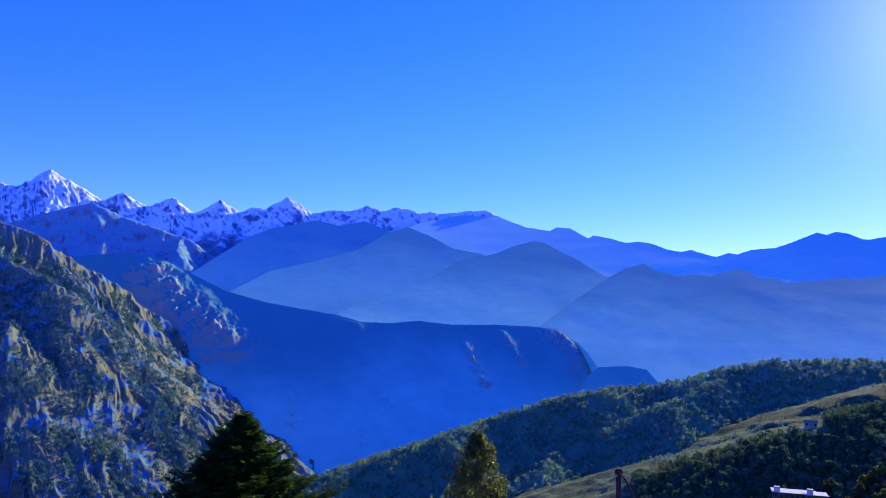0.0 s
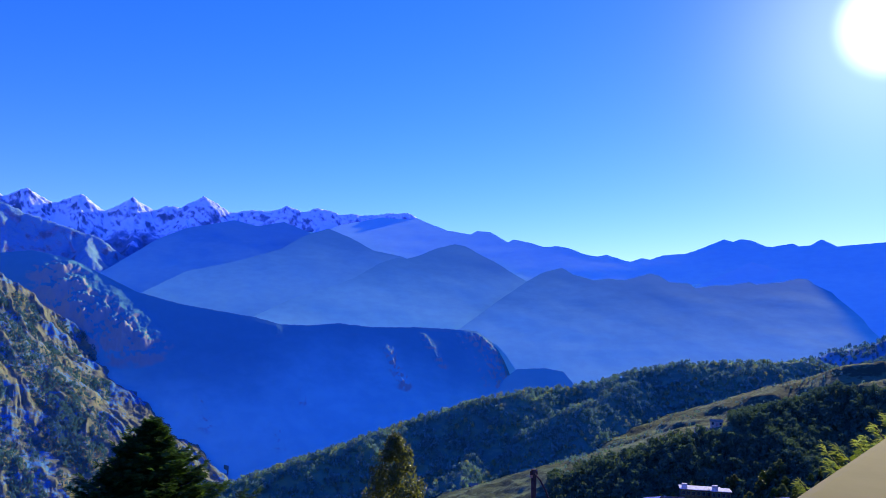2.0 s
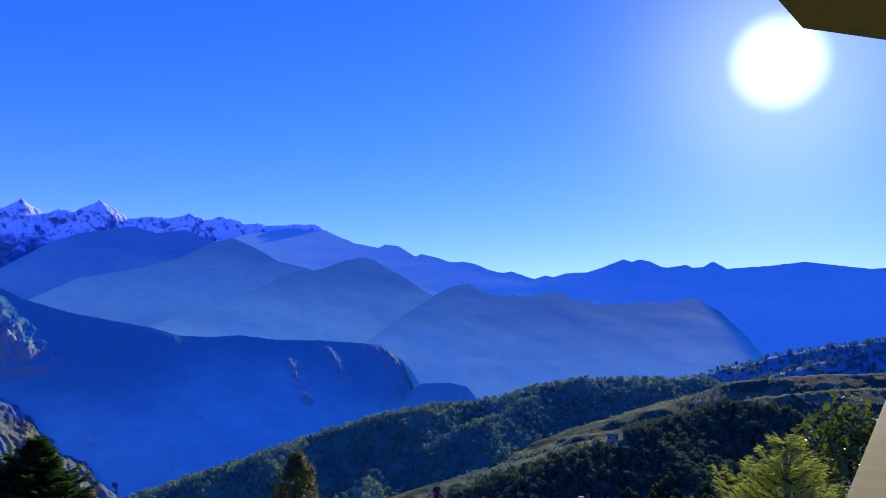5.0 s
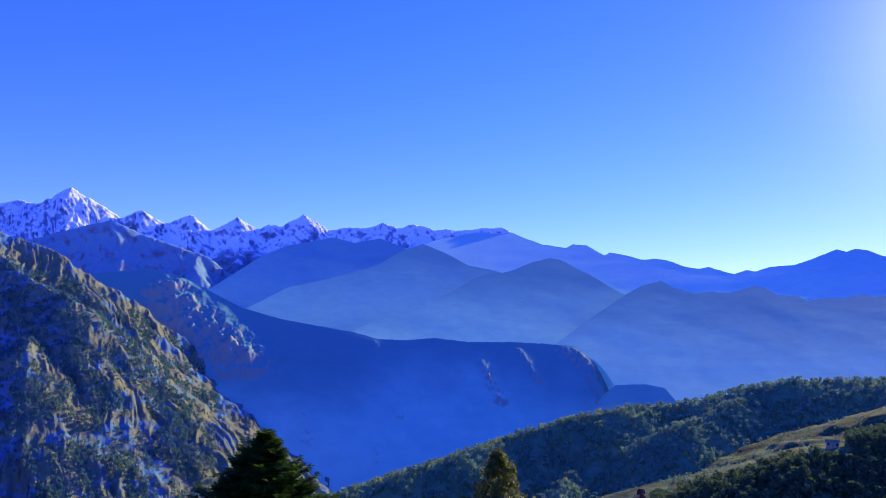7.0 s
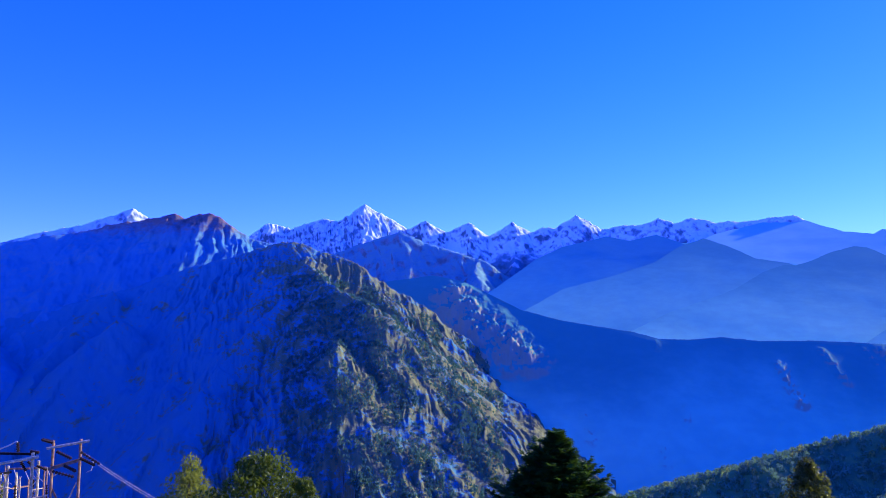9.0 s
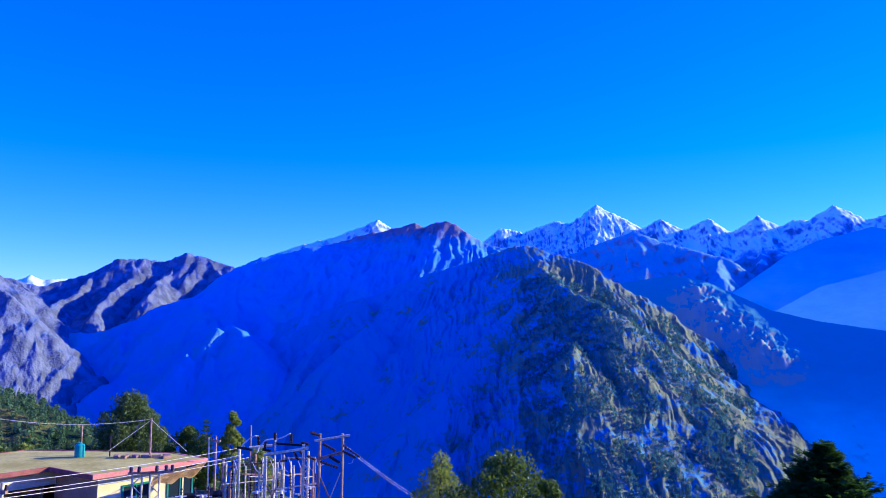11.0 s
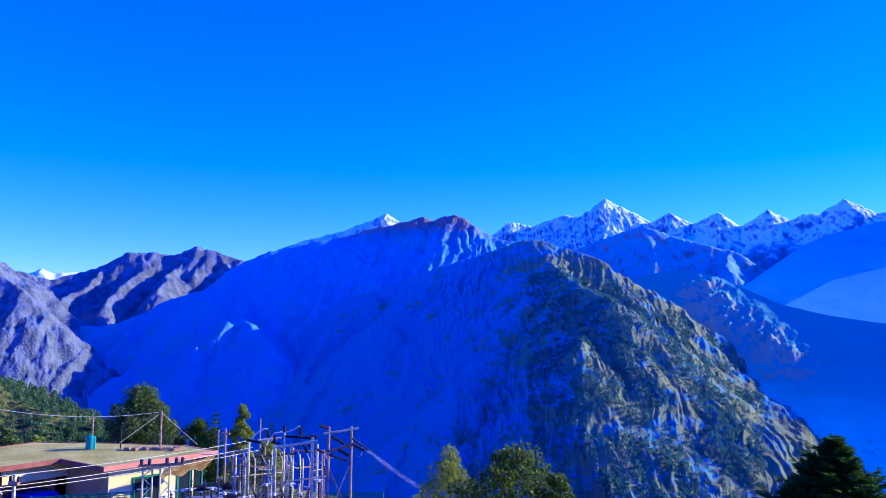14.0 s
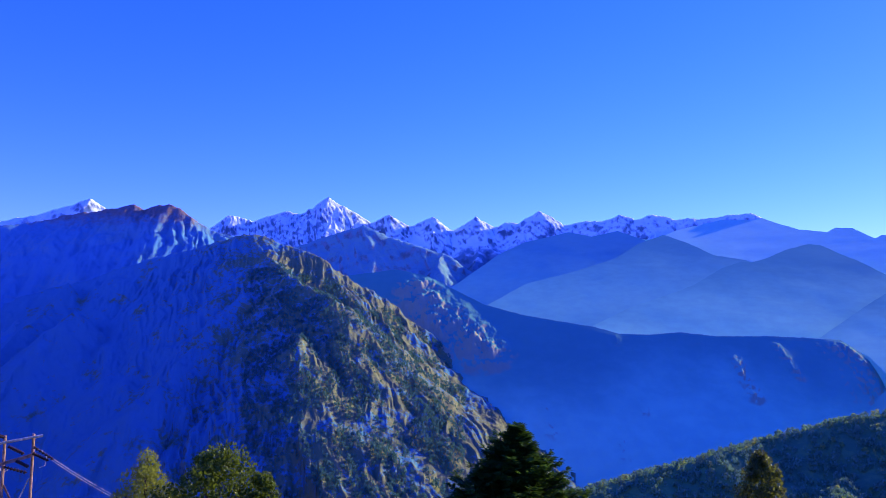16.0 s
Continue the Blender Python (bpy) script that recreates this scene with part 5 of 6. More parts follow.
# ---- blue car in the carport ----
def car(m, paint, label):
    e = thing("car", m, label, "car")
    bm = bmesh.new()
    side = ((-2.05, 0.35), (-2.1, 0.75), (-1.95, 0.95), (-1.0, 1.02), (-0.45, 1.48), (1.0, 1.52), (1.75, 1.05), (2.05, 0.95), (2.1, 0.4))
    rows = []
    for y, k in ((-0.84, 0.96), (-0.78, 1.0), (0.78, 1.0), (0.84, 0.96)):
        rows.append([bm.verts.new((x, y * (0.86 if z > 1.2 else 1.0), z * (k if z > 0.5 else 1))) for x, z in side])
    for r0, r1 in zip(rows[:-1], rows[1:]):
        for k in range(len(side) - 1):
            bm.faces.new((r0[k], r0[k + 1], r1[k + 1], r1[k]))
        bm.faces.new((r0[-1], r0[0], r1[0], r1[-1]))
    bm.faces.new(rows[0][::-1]), bm.faces.new(rows[-1])
    bmesh.ops.recalc_face_normals(bm, faces=bm.faces[:])
    body = part("body", bm, paint, e)
    for y in (-0.80, 0.80):
        for x0, x1 in ((-0.62, 0.1), (0.18, 1.0)):
            bm = bmesh.new()
            s = 1 if y > 0 else -1
            v = [bm.verts.new(q) for q in ((x0 - 0.1, y + s * 0.01, 1.06), (x1 + (0.35 if x1 > 0.9 else 0), y + s * 0.01, 1.06), (x1, y - s * 0.06, 1.4), (x0 + (0.3 if x0 < -0.5 else 0), y - s * 0.06, 1.4))]
            bm.faces.new(v if s < 0 else v[::-1])
            g = bmesh.ops.extrude_face_region(bm, geom=bm.faces[:])
            bmesh.ops.translate(bm, verts=[q for q in g["geom"] if isinstance(q, bmesh.types.BMVert)], vec=(0, s * 0.02, 0))
            part("side_window", bm, GLASS, body)
    bm = bmesh.new()
    box(bm, (-0.02, -0.62, -0.26), (0.02, 0.62, 0.26), pose(-0.76, 0, 1.27, 0, 50, 0))
    part("windscreen", bm, GLASS, body)
    for x in (-1.3, 1.3):
        for y in (-0.78, 0.78):
            bm = bmesh.new()
            rod(bm, (0, -0.1, 0), (0, 0.1, 0), 0.33, n=20)
            wh = part("wheel", bm, TYRE, e, at=Matrix.Translation((x, y, 0.33)))
            bm = bmesh.new()
            rod(bm, (0, -0.11, 0), (0, 0.11, 0), 0.19, n=14)
            part("rim", bm, CHROME, wh)
    for y in (-0.6, 0.6):
        bm = bmesh.new()
        box(bm, (-2.12, y - 0.16, 0.68), (-1.98, y + 0.16, 0.86), bevel=0.03)
        part("headlight", bm, CHROME, body)
    return e


car(pose(-40.3, 17.3, YARD - 0.02, 0, 0, 12), CAR_BLUE, "blue hatchback car parked in the carport")

# ---- sheds and tarpaulin ----
q = at(-72.2, 38.0)
shed = thing("shed", Matrix.Translation((q.x, q.y, soil(q))) @ Matrix.Rotation(radians(20), 4, "Z"), "timber shed with a tin roof under blue tarpaulin", "shed")
top = up_to(-9.75, 38.0) - soil(q)
bm = bmesh.new()
box(bm, (-1.2, -1.1, -0.5), (1.2, 1.1, top - 0.15))
part("wall", bm, WOOD, shed)
bm = bmesh.new()
rows = [[bm.verts.new((-1.5 + 3.0 * k / 56, y, top - 0.10 + 0.03 * math.sin(k * math.pi / 2))) for k in range(57)] for y in (-1.4, 1.4)]
for k in range(56):
    bm.faces.new((rows[0][k], rows[0][k + 1], rows[1][k + 1], rows[1][k]))
bmesh.ops.solidify(bm, geom=bm.faces[:], thickness=0.01)
part("roof", bm, TIN, shed)
bm = bmesh.new()
bmesh.ops.create_grid(bm, x_segments=14, y_segments=8, size=0.5)
for v in bm.verts:
    v.co = Vector((v.co.x * 1.7, v.co.y * 1.2, 0.08 + 0.09 * noise.noise(v.co * 5.0)))
bmesh.ops.solidify(bm, geom=bm.faces[:], thickness=0.02)
whole("tarpaulin", bm, TARP, "crumpled blue tarpaulin on the shed roof", "tarpaulin", m=Matrix.Translation((q.x - 0.3, q.y + 0.4, soil(q) + top)))
q = at(-74.2, 45.0)
hut = thing("shed", Matrix.Translation((q.x, q.y, soil(q))) @ Matrix.Rotation(radians(10), 4, "Z"), "low hut with a rusted sheet-metal roof", "shed")
top = up_to(-8.5, 45.0) - soil(q)
bm = bmesh.new()
box(bm, (-1.0, -0.9, -0.5), (1.0, 0.9, top - 0.1))
part("wall", bm, BRICKY, hut)
bm = bmesh.new()
box(bm, (-1.25, -1.15, top - 0.1), (1.25, 1.15, top - 0.04), pose(0, 0, 0, 3, 0, 0))
part("roof", bm, RUSTY_TIN, hut)

q = at(-70.3, 33.0)
kiosk = thing("shed", Matrix.Translation((q.x, q.y, soil(q))) @ Matrix.Rotation(radians(-20), 4, "Z"), "small shed with a black gabled roof and pale verges", "shed")
top = up_to(-9.85, 33.0) - soil(q)
bm = bmesh.new()
box(bm, (-1.1, -0.8, -0.5), (1.1, 0.8, top - 0.75))
part("wall", bm, WOOD, kiosk)
for side in (-1, 1):
    bm = bmesh.new()
    box(bm, (-1.4, 0.0, -0.03), (1.4, 1.45, 0.02), Matrix.Translation((0, 0, top)) @ Matrix.Rotation(radians(0 if side > 0 else 180), 4, "Z") @ Matrix.Rotation(radians(-33), 4, "X"))
    slab = part("roof", bm, BLACK, kiosk)
    for x in (-1.42, 1.36):
        bm = bmesh.new()
        box(bm, (x, 0.0, -0.06), (x + 0.06, 1.48, 0.05), Matrix.Translation((0, 0, top)) @ Matrix.Rotation(radians(0 if side > 0 else 180), 4, "Z") @ Matrix.Rotation(radians(-33), 4, "X"))
        part("verge_board", bm, CREAM, slab)

# ---- switchyard ----
def g(az, el, dist):
    q = at(az, dist)
    q.z = up_to(el, dist)
    return q


def insulator(parent, a, b, discs=6):
    """A string of glazed discs from a to b."""
    a, b = Vector(a), Vector(b)
    bm = bmesh.new()
    rod(bm, a, b, 0.022, n=6)
    for k in range(discs):
        p, d = a.lerp(b, (k + 0.5) / discs), (b - a).normalized()
        rod(bm, p - d * 0.025, p + d * 0.025, 0.07, 0.04, 10)
    return part("insulator", bm, PORCELAIN, parent)


def post(parent, az, el, dist, r, material=STEEL, name="post"):
    p = g(az, el, dist)
    bm = bmesh.new()
    rod(bm, (p.x, p.y, YARD - 1.2), p, r * 0.72, n=8)
    return part(name, bm, material, parent)


def beam(parent, a, b, w, material, name="beam"):
    """A channel: web and two flanges."""
    a, b = Vector(a), Vector(b)
    w *= 0.75
    ln = (b - a).length
    m = Matrix.Translation(a) @ (b - a).to_track_quat("X", "Z").to_matrix().to_4x4()
    bm = bmesh.new()
    if material is STEEL:  # made round, so the sun catches the side in view
        rod(bm, a, b, w * 0.4, n=10)
        return part(name, bm, material, parent, smooth=False)
    box(bm, (0, -w * 0.12, -w * 0.5), (ln, w * 0.12, w * 0.5), m)
    box(bm, (0, -w * 0.5, w * 0.38), (ln, w * 0.5, w * 0.5), m)
    box(bm, (0, -w * 0.5, -w * 0.5), (ln, w * 0.5, -w * 0.38), m)
    return part(name, bm, material, parent)


frame_h = thing("gantry", (0, 0, 0), "rusty steel H-frame with cross-arms and strain insulators", "gantry")
post(frame_h, -47.62, -7.4, 35, 0.075, RUST), post(frame_h, -46.02, -7.4, 35, 0.075, RUST)
beam(frame_h, g(-48.0, -7.89, 34.9), g(-45.5, -7.53, 34.9), 0.17, STEEL, "cross_arm")
beam(frame_h, g(-47.85, -9.16, 34.9), g(-45.85, -8.66, 34.9), 0.16, RUST, "cross_arm")
beam(frame_h, g(-47.55, -10.4, 35), g(-46.5, -12.6, 35), 0.09, RUST, "brace")
beam(frame_h, g(-46.15, -10.1, 35), g(-47.2, -12.6, 35), 0.09, STEEL, "brace")
for a0, e0, a1, e1 in ((-46.0, -8.2, -44.8, -9.05), (-46.0, -8.6, -45.1, -9.1), (-47.6, -9.3, -46.3, -9.75), (-47.4, -8.1, -46.5, -8.6), (-47.7, -7.5, -48.3, -7.3), (-46.9, -9.0, -46.2, -9.4)):
    insulator(frame_h, g(a0, e0, 34.7), g(a1, e1, 34.2), 7)
bm = bmesh.new()
tube(bm, [g(-46.0, -8.3, 34.7), g(-45.5, -8.45, 34.5), g(-45.2, -8.9, 34.4), g(-45.3, -9.4, 34.4), g(-45.6, -9.5, 34.4)], 0.012)
part("jumper", bm, CABLE, frame_h)

main = thing("gantry", (0, 0, 0), "galvanised steel switchyard gantry with insulators and busbars", "gantry")
for az, el, dist, r, mat in ((-53.15, -8.2, 36, 0.085, STEEL), (-52.4, -6.75, 38, 0.045, RUST), (-52.05, -8.7, 38, 0.07, RUST), (-51.35, -8.75, 35, 0.08, STEEL), (-50.72, -7.35, 37, 0.06, STEEL), (-50.1, -8.8, 38, 0.07, STEEL),
                             (-48.75, -8.1, 35, 0.085, STEEL), (-48.4, -8.6, 36.5, 0.07, STEEL), (-48.05, -9.0, 38, 0.05, RUST), (-54.2, -9.0, 38, 0.09, RUST), (-54.0, -9.2, 36.5, 0.06, STEEL), (-51.75, -9.6, 39, 0.06, STEEL), (-49.6, -9.4, 39, 0.06, STEEL)):
    post(main, az, el, dist, r, mat)
for a0, e0, d0, a1, e1, d1, w, mat in ((-51.5, -8.75, 34.9, -48.4, -8.36, 34.9, 0.2, STEEL), (-52.5, -8.25, 36.5, -50.9, -8.12, 36.5, 0.19, STEEL), (-50.8, -8.0, 37, -48.6, -8.2, 37, 0.12, BLACK), (-53.2, -9.4, 36, -49.9, -9.2, 38, 0.1, BLACK),
                                      (-52.2, -11.25, 36, -47.8, -10.75, 35, 0.11, STEEL), (-54.3, -9.5, 37, -51.2, -9.3, 37, 0.09, RUST), (-54.3, -10.6, 37, -50.0, -10.4, 38, 0.08, STEEL), (-50.2, -9.0, 38, -47.9, -9.1, 38, 0.1, RUST)):
    beam(main, g(a0, e0, d0), g(a1, e1, d1), w, mat)
for a0, e0, a1, e1 in ((-53.0, -11.0, -52.3, -12.6), (-51.2, -10.9, -50.3, -12.6), (-50.6, -11.0, -51.4, -12.6), (-52.0, -11.4, -52.9, -12.6), (-48.7, -11.2, -49.4, -12.6)):
    beam(main, g(a0, e0, 35.5), g(a1, e1, 35.5), 0.08, RUST, "brace")
for pts in (((-53.1, -8.3), (-52.9, -8.0), (-52.45, -7.6), (-52.1, -7.45), (-51.9, -7.5), (-51.85, -7.8)), ((-51.95, -8.6), (-51.8, -8.2), (-51.4, -7.78), (-51.0, -7.72), (-50.6, -7.74), (-50.1, -7.55), (-49.7, -7.33), (-49.62, -7.6), (-49.65, -7.9))):
    bm = bmesh.new()
    tube(bm, [g(a, e, 35.6) for a, e in pts], 0.03, 8)
    part("busbar", bm, CABLE, main, "curved pale metal busbar")
for a0, e0, a1, e1 in ((-51.9, -7.5, -51.85, -8.1), (-49.65, -7.4, -49.6, -8.0), (-50.75, -7.3, -50.75, -7.75), (-51.4, -7.9, -51.45, -8.5), (-49.4, -8.6, -49.1, -9.2), (-49.0, -8.6, -48.6, -9.1), (-53.3, -8.2, -52.7, -8.3), (-52.9, -8.25, -52.3, -8.4), (-48.9, -8.0, -48.4, -8.1),
                       (-51.6, -8.4, -51.0, -8.5), (-48.5, -8.9, -47.9, -9.2)):
    insulator(main, g(a0, e0, 35.4), g(a1, e1, 35.3), 6)
rng = random.Random(91)
for k in range(7):
    az = -53.4 + 5.6 * k / 6 + rng.uniform(-0.2, 0.2)
    d = rng.uniform(34, 39)
    insulator(main, g(az, rng.uniform(-10.4, -9.6), d), g(az + rng.uniform(-0.05, 0.05), rng.uniform(-11.4, -10.9), d), 6)

for k in range(16):
    post(main, -53.6 + 5.8 * k / 15 + rng.uniform(-0.15, 0.15), rng.uniform(-10.0, -8.7), rng.uniform(36, 41), rng.uniform(0.03, 0.06), STEEL if k % 3 else RUST)
for k in range(6):
    beam(main, g(-53.4 + k * 0.9, -9.9 - 0.25 * (k % 3), 37), g(-51.6 + k * 0.7, -10.1 - 0.2 * (k % 2), 37.5), 0.07, STEEL if k % 2 else RUST)

left = thing("gantry", (0, 0, 0), "narrow lattice steel support with a short cross-arm", "gantry")
for az in (-60.0, -59.4, -58.9, -58.3):
    post(left, az, -9.6 - 0.05 * (az + 60), 30, 0.045)
for k in range(5):
    for a0, a1 in ((-60.0, -59.4), (-58.9, -58.3)):
        e0 = -9.7 - k * 0.62
        beam(left, g(a0 if k % 2 else a1, e0, 30), g(a1 if k % 2 else a0, e0 - 0.6, 30), 0.05, STEEL, "lattice_bar")
beam(left, g(-60.3, -9.55, 29.9), g(-57.4, -9.6, 29.9), 0.1, RUST, "cross_arm")
for a in (-60.1, -59.6, -58.5, -57.9, -57.5):
    insulator(left, g(a, -9.5, 29.9), g(a + 0.02, -9.15, 29.9), 4)

rng = random.Random(17)
for az, el in ((-53.3, -9.6), (-50.4, -9.3), (-48.6, -9.2), (-51.6, -9.9)):
    d = rng.uniform(34.5, 37)
    for s_ in (-0.17, 0.17):
        post(main, az + s_, el, d, 0.05)
    for k in range(8):
        e0 = el - 0.15 - k * 0.42
        beam(main, g(az + (0.17 if k % 2 else -0.17), e0, d), g(az - (0.17 if k % 2 else -0.17), e0 - 0.42, d), 0.04, STEEL, "lattice_bar")
for k in range(10):
    a = -53.5 + 0.62 * k
    bm = bmesh.new()
    tube(bm, [g(a, -9.0 - 0.1 * (k % 3), 36), g(a + 0.25, -9.7, 35.7), g(a + 0.45 + 0.1 * (k % 2), -9.5 - 0.2 * (k % 3), 35.4)], 0.014, 5)
    part("jumper", bm, CABLE, main)

# tan cloth slung from the eave over the side windows
bm = bmesh.new()
corners = [g(-55.2, -9.0, 42.3), g(-55.9, -9.85, 42.2), g(-59.0, -10.5, 40.6), g(-58.7, -9.9, 40.7)]
rows = []
for i in range(25):
    t = i / 24
    hi, lo = corners[0].lerp(corners[3], t), corners[1].lerp(corners[2], t)
    rows.append([bm.verts.new(hi.lerp(lo, k / 8) + Vector((0.10, 0, 0.07)) * noise.noise(Vector((t * 9, k * 0.5, 3.1))) - Vector((0, 0, 0.28 * t * (1 - t) + 0.10 * math.sin(t * 14) * k / 8))) for k in range(9)])
for r0, r1 in zip(rows[:-1], rows[1:]):
    for k in range(8):
        bm.faces.new((r0[k], r0[k + 1], r1[k + 1], r1[k]))
bmesh.ops.solidify(bm, geom=bm.faces[:], thickness=0.015)
whole("cloth_awning", bm, TAN_CLOTH, "crumpled tan cloth slung under the pink eave", "awning", smooth=True)

# transformers and breakers standing in the yard
def transformer(az, dist, w, h, label):
    q = at(az, dist, YARD)
    e = thing("transformer", Matrix.Translation(q) @ Matrix.Rotation(radians(-az), 4, "Z"), label, "transformer")
    bm = bmesh.new()
    box(bm, (-w / 2, -0.45, -0.6), (w / 2, 0.45, h), bevel=0.04)
    part("tank", bm, GREYBOX if w > 1.2 else BLACK, e)
    for k in range(7):
        bm = bmesh.new()
        x = -w / 2 + (k + 0.5) * w / 7
        box(bm, (x - 0.03, -0.75, 0.2), (x + 0.03, -0.45, h - 0.15))
        part("cooling_fin", bm, BLACK, e)
    for x in (-0.35 * w, 0, 0.35 * w):
        insulator(e, (x, 0, h), (x, 0, h + 0.75), 6)
    bm = bmesh.new()
    rod(bm, (-w * 0.28, 0.3, h + 0.35), (w * 0.12, 0.3, h + 0.35), 0.12, n=16)
    part("conservator", bm, BLACK, e, "black drum above the tank")
    return e


for az, d, w, h, lab in ((-56.0, 34.0, 1.5, 2.6, "grey power transformer with dark bushings and drum"), (-57.4, 32.0, 1.0, 2.0, "small black breaker box with bushings"), (-54.4, 35.5, 1.0, 2.3, "black switchgear tank with bushings"),
                         (-58.6, 33.5, 0.9, 1.9, "small dark breaker tank with bushings"), (-52.6, 34.5, 0.9, 1.8, "dark instrument transformer under the gantry"), (-50.8, 34.5, 0.9, 1.7, "dark breaker under the gantry beam"), (-49.3, 34.0, 0.8, 1.6, "small black equipment cabinet with bushings")):
    transformer(az, d, w, h, lab)

def post_insulator(az, dist, top, label):
    """A lattice pedestal with a stack of glazed discs and a pale terminal on top."""
    p = g(az, top, dist)
    e = thing("post_insulator", Matrix.Translation((p.x, p.y, YARD)) @ Matrix.Rotation(radians(-az), 4, "Z"), label, "insulator", "post insulators in the switchyard")
    h = p.z - YARD
    for x in (-0.14, 0.14):
        bm = bmesh.new()
        rod(bm, (x, 0, -0.8), (x, 0, h - 0.7), 0.035, n=6)
        part("leg", bm, STEEL, e)
    bm = bmesh.new()
    for k in range(int((h - 0.8) / 0.32)):
        z = k * 0.32
        rod(bm, (-0.14 if k % 2 else 0.14, 0, z), (0.14 if k % 2 else -0.14, 0, z + 0.32), 0.018, n=5)
    part("bracing", bm, STEEL, e)
    insulator(e, (0, 0, h - 0.72), (0, 0, h - 0.1), 6)
    bm = bmesh.new()
    rod(bm, (0, 0, h - 0.1), (0, 0, h), 0.07, 0.05, 10)
    rod(bm, (-0.2, 0, h - 0.03), (0.2, 0, h - 0.03), 0.025, n=6)
    part("terminal", bm, CABLE, e, "pale metal terminal")
    return e


rng = random.Random(23)
for k in range(22):
    post_insulator(-60.2 + 0.56 * k + rng.uniform(-0.2, 0.2), rng.uniform(31, 37), rng.uniform(-12.1, -10.9), "lattice pedestal with dark glazed insulator and pale terminal")

# poles
def pole(az, top, dist, r, material, label, arms=(), name="pole", base=None):
    p = g(az, top, dist)
    z0 = min(soil(p), YARD) - 0.8 if dist > 12 else 0
    z0 = p.z + base if base else z0
    e = thing(name, (p.x, p.y, z0), label, "pole")
    bm = bmesh.new()
    rod(bm, (0, 0, 0), (0, 0, p.z - z0), r * 1.15, r, 10)
    part("shaft", bm, material, e)
    for dz, w in arms:
        bm = bmesh.new()
        box(bm, (-w / 2, -0.05, -0.05), (w / 2, 0.05, 0.05), pose(0, 0, p.z - z0 - dz, 0, 0, 20), 0.01)
        arm = part("cross_arm", bm, RUST, e)
        for x in (-0.42 * w, 0.42 * w):
            bm = bmesh.new()
            rod(bm, (x, 0, 0.05), (x, 0, 0.2), 0.045, 0.03, 8)
            part("insulator", bm, PORCELAIN, arm, at=pose(0, 0, p.z - z0 - dz, 0, 0, 20))
    return e


pole(-72.9, -4.15, 45, 0.06, DARKPOLE, "dark wooden electricity pole with short cross-arms", ((0.1, 0.7), (0.8, 0.6)), "electricity_pole")
pole(-71.15, -5.85, 24, 0.036, STEEL, "slim grey metal pole beside the shed")
pole(-67.5, -9.55, 26, 0.05, STEEL, "short grey metal post with a bracket", ((0.25, 0.35),))
pole(-63.25, -6.35, 46.5, 0.04, RUST, "thin pole behind the water tank")
pole(-59.0, -6.1, 45.0, 0.05, RUST, "rusty guyed pole behind the roof")
pole(-61.5, -7.1, 45.5, 0.035, DARKPOLE, "thin aerial mast on the roof edge")
pole(-54.75, -7.4, 50, 0.06, RUST, "rusty pole beside the switchyard", ((0.3, 0.6),))
pole(-55.2, -7.5, 50, 0.05, STEEL, "thin grey pole beside the switchyard")
pole(-75.0, -7.4, 48, 0.06, DARKPOLE, "dark pole among the shrubs")
pole(12.75, -10.4, 30, 0.10, DARKPOLE, "dark pole with a cable clamped to its head", ((0.25, 0.3),))
pole(-69.3, -3.85, 430, 0.16, STEEL, "far mast on the hillside", base=-6)
twin = thing("electricity_pole", (0, 0, 0), "small twin-post electricity support with insulators", "pole")
post(twin, -40.95, -11.75, 40, 0.06, DARKPOLE), post(twin, -39.75, -11.75, 40, 0.06, DARKPOLE)
beam(twin, g(-41.1, -11.85, 39.9), g(-39.6, -11.8, 39.9), 0.12, STEEL, "cross_arm")
for a in (-40.9, -40.35, -39.8):
    insulator(twin, g(a, -11.75, 39.9), g(a, -11.4, 39.9), 3)


def wire(a, b, sag, r, label, group="overhead wires"):
    a, b = Vector(a), Vector(b)
    bm = bmesh.new()
    tube(bm, [a.lerp(b, t / 16) - Vector((0, 0, sag * 4 * (t / 16) * (1 - t / 16))) for t in range(17)], r, 5)
    return whole("overhead_wire", bm, CABLE, label, "wire", group)


wire(g(-53.2, -8.25, 36), g(-80, -9.5, 28), 0.25, 0.010, "pale overhead wire strung from the gantry")
wire(g(-52.9, -8.7, 36), g(-80, -10.35, 26), 0.22, 0.010, "pale overhead wire strung from the gantry")
wire(g(-52.5, -8.9, 36), g(-80, -10.5, 26), 0.24, 0.010, "pale overhead wire strung from the gantry")
wire(g(-53.6, -8.9, 37), g(-56.6, -9.0, 42), 0.1, 0.018, "short wire from the gantry to the building")
wire(g(-72.9, -4.25, 45), g(-84, -4.6, 45), 0.2, 0.010, "overhead wire leaving the wooden pole")
wire(g(-72.9, -5.05, 45), g(-84, -5.4, 45), 0.2, 0.010, "overhead wire leaving the wooden pole")
wire(g(-72.9, -4.3, 45), g(-59.0, -6.15, 45), 0.65, 0.010, "twisted overhead wire across the flat roof")
wire(g(-59.0, -6.2, 45), g(-56.6, -8.4, 44), 0.0, 0.010, "guy wire down to the roof")
wire(g(-59.0, -6.2, 45), g(-61.6, -8.1, 44.5), 0.0, 0.010, "guy wire down to the roof")
for e0, e1 in ((-8.6, -12.0), (-8.75, -12.2)):
    wire(g(-44.9, e0 - 0.35, 34.3), g(-36, e1 - 1.6, 60), 0.5, 0.005, "thin line running down into the valley")
bm = bmesh.new()
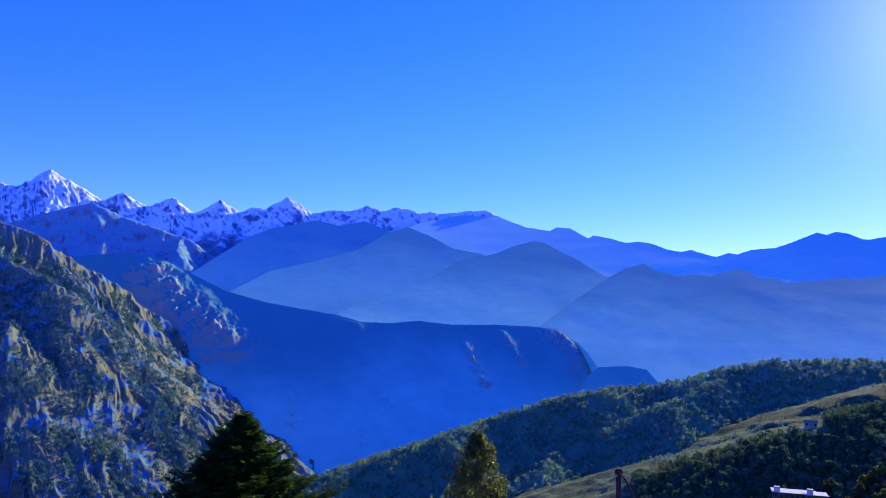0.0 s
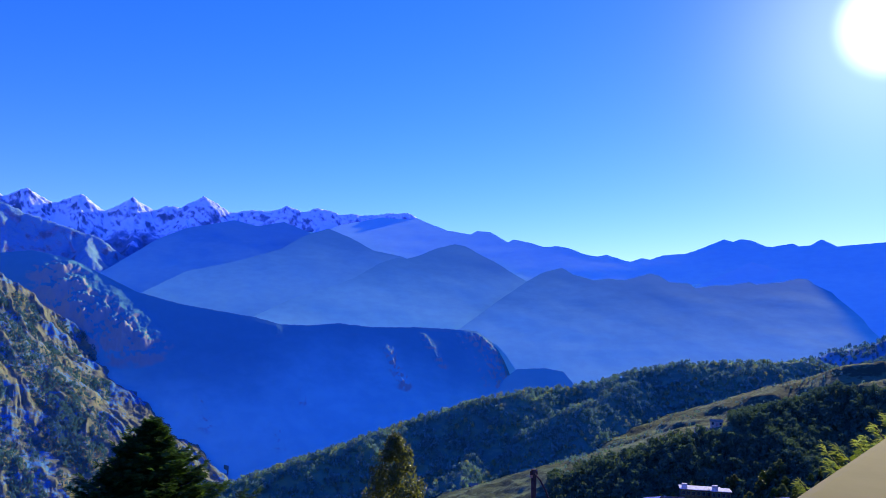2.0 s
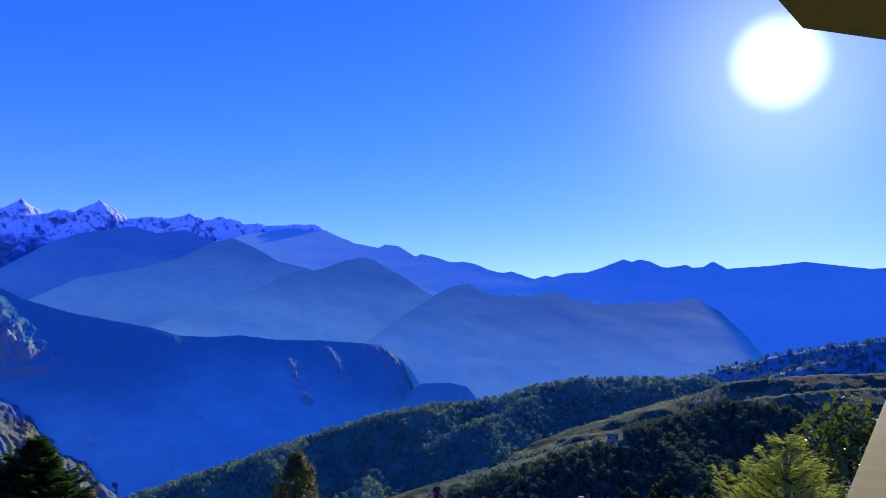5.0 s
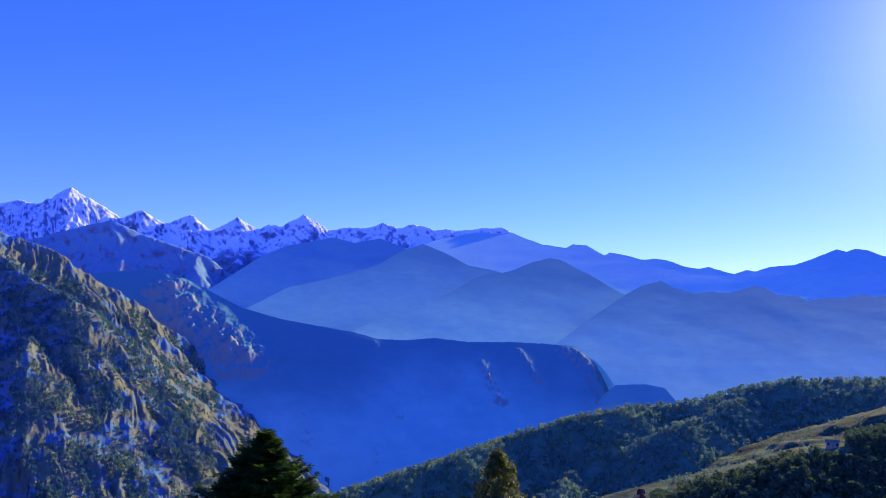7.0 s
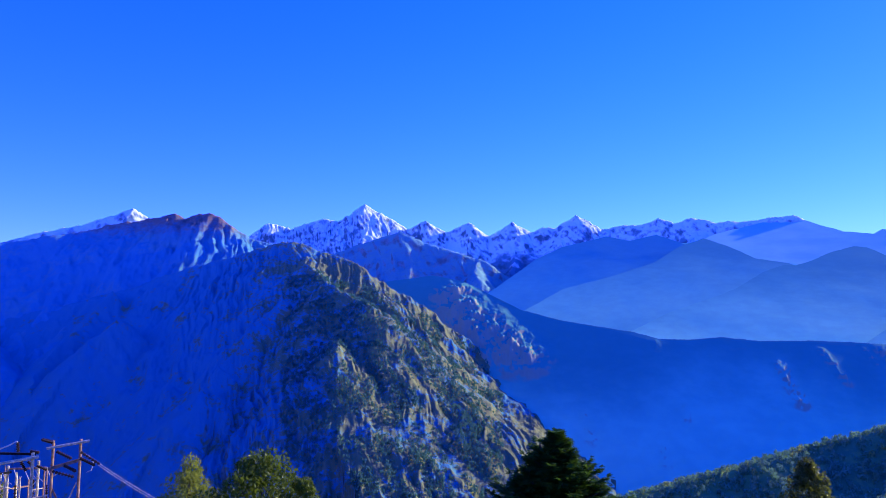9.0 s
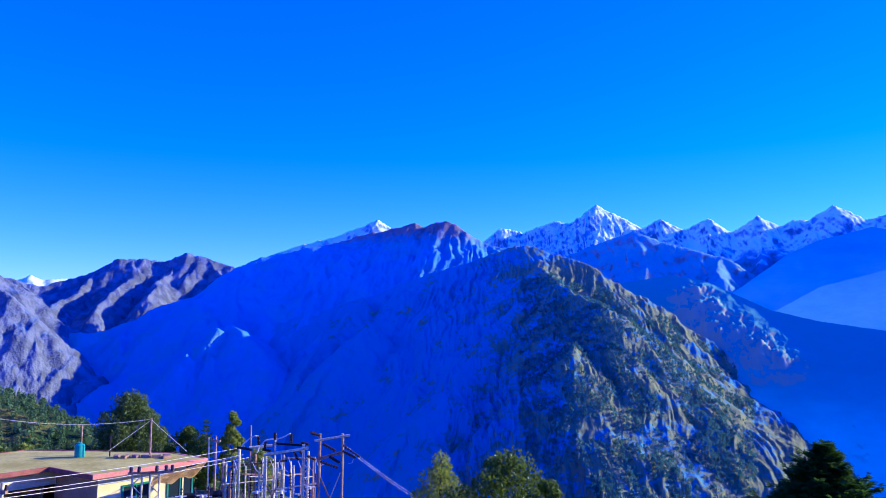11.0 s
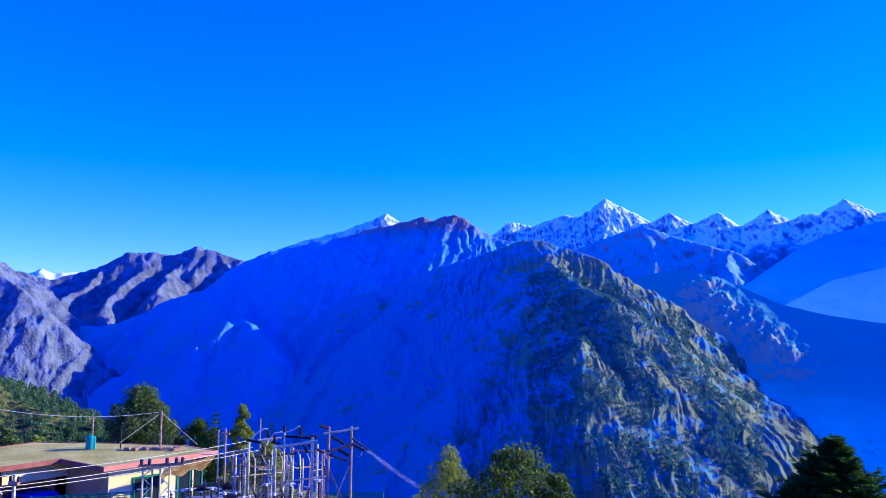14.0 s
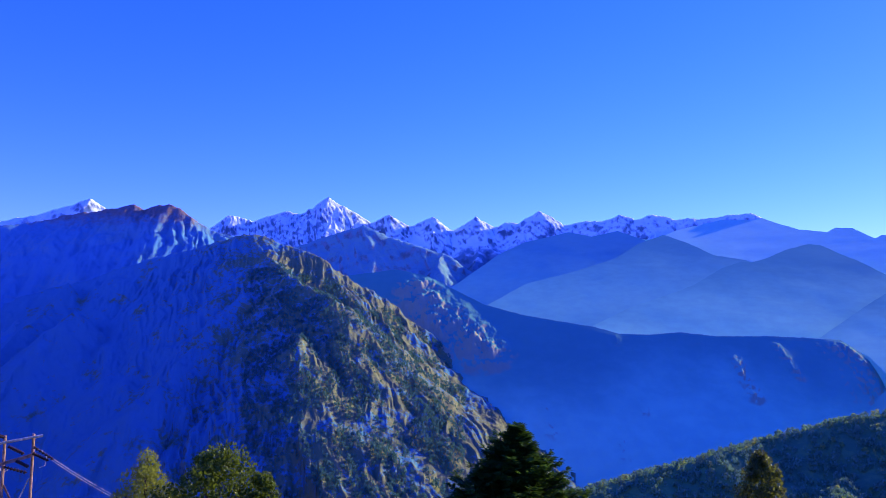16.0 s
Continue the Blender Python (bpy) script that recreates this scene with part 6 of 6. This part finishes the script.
tube(bm, [g(12.8, -10.7, 29.9), g(13.2, -11.1, 29.8), g(13.6, -11.8, 29.8), g(14.1, -13.0, 29.8)], 0.035)
whole("cable", bm, DARKPOLE, "black cable bending down from the pole", "cable")

# green netting fences
def fence(a, b, h, bays, label):
    a, b = Vector(a), Vector(b)
    e = thing("fence", a, label, "fence")
    for k in range(bays + 1):
        q = (b - a) * k / bays
        bm = bmesh.new()
        rod(bm, q + Vector((0, 0, -1.0)), q + Vector((0, 0, h + 0.05)), 0.03)
        part("post", bm, TEAL, e)
        if k < bays:
            q2 = (b - a) * (k + 1) / bays
            for z in (0.1, h):
                bm = bmesh.new()
                rod(bm, q + Vector((0, 0, z)), q2 + Vector((0, 0, z)), 0.022, n=6)
                part("rail", bm, TEAL, e)
            bm = bmesh.new()
            d = (q2 - q).normalized()
            for s in range(30):
                c = q + (q2 - q) * (s + 0.5) / 30
                rod(bm, c + Vector((0, 0, 0.1)), c + Vector((0, 0, h)), 0.012, n=4)
            for s in range(20):
                z = 0.1 + (h - 0.1) * (s + 0.5) / 20
                rod(bm, q + Vector((0, 0, z)), q2 + Vector((0, 0, z)), 0.012, n=4)
            part("netting", bm, GREEN_NET, e)
    return e


fence(g(-66.6, -11.1, 40) - Vector((0, 0, 1.9)), g(-60.5, -11.2, 38) - Vector((0, 0, 1.9)), 1.9, 3, "green wire-mesh fence before the carport")
fence(g(-47.6, -11.9, 41) - Vector((0, 0, 1.8)), g(-43.7, -11.95, 40) - Vector((0, 0, 1.8)), 1.8, 2, "green wire-mesh fence at the yard's edge")

# ---- the terrace where the lens stands ----
TERRACE = 7.4
bm = bmesh.new()
box(bm, (-2.6, -4.0, TERRACE - 0.2), (4.2, 0.25, TERRACE), bevel=0.01)
whole("terrace_floor", bm, CONCRETE, "concrete terrace floor", "floor", kind="structure")
bm = bmesh.new()
box(bm, (-2.4, -3.9, -3.0), (4.0, 0.1, TERRACE - 0.2))
whole("wall_terrace", bm, PLASTER, "plastered house wall below the terrace", "wall", kind="structure")
EDGE0, EDGE1 = Vector((0.283, 0.786, 0)), Vector((0.500, 1.013, 0))
ALONG = (EDGE1 - EDGE0).normalized()
m = Matrix.Translation(EDGE0) @ Matrix.Rotation(math.atan2(ALONG.y, ALONG.x), 4, "Z")
parapet = thing("parapet", (0, 0, 0), "beige plastered parapet with a smooth coping", "parapet")
bm = bmesh.new()
box(bm, (-0.35, -0.6, 8.82), (3.2, 0.0, 8.919), m, 0.006)
part("coping", bm, PLASTER, parapet)
bm = bmesh.new()
box(bm, (-0.3, -0.55, TERRACE - 1.2), (3.1, -0.05, 8.82), m)
part("wall", bm, PLASTER, parapet)
canopy = thing("roof_canopy", (1.39, 2.17, 9.967), "grey concrete roof canopy over the terrace", "canopy")
bm = bmesh.new()
corner = [(0, 0), (-2.6, -1.95), (-2.6, -5.5), (3.2, -5.5), (3.2, 0)]
prism(bm, corner[::-1], 0.0, 0.13)
bmesh.ops.recalc_face_normals(bm, faces=bm.faces[:])
part("slab", bm, PLASTER, canopy)
for x, y in ((2.9, -0.35), (2.9, -5.2), (-2.3, -5.2)):
    bm = bmesh.new()
    box(bm, (x - 0.12, y - 0.12, -9.9 + TERRACE - 9.0 * (y > -1)), (x + 0.12, y + 0.12, 0.0), bevel=0.01)
    part("column", bm, PLASTER, canopy)
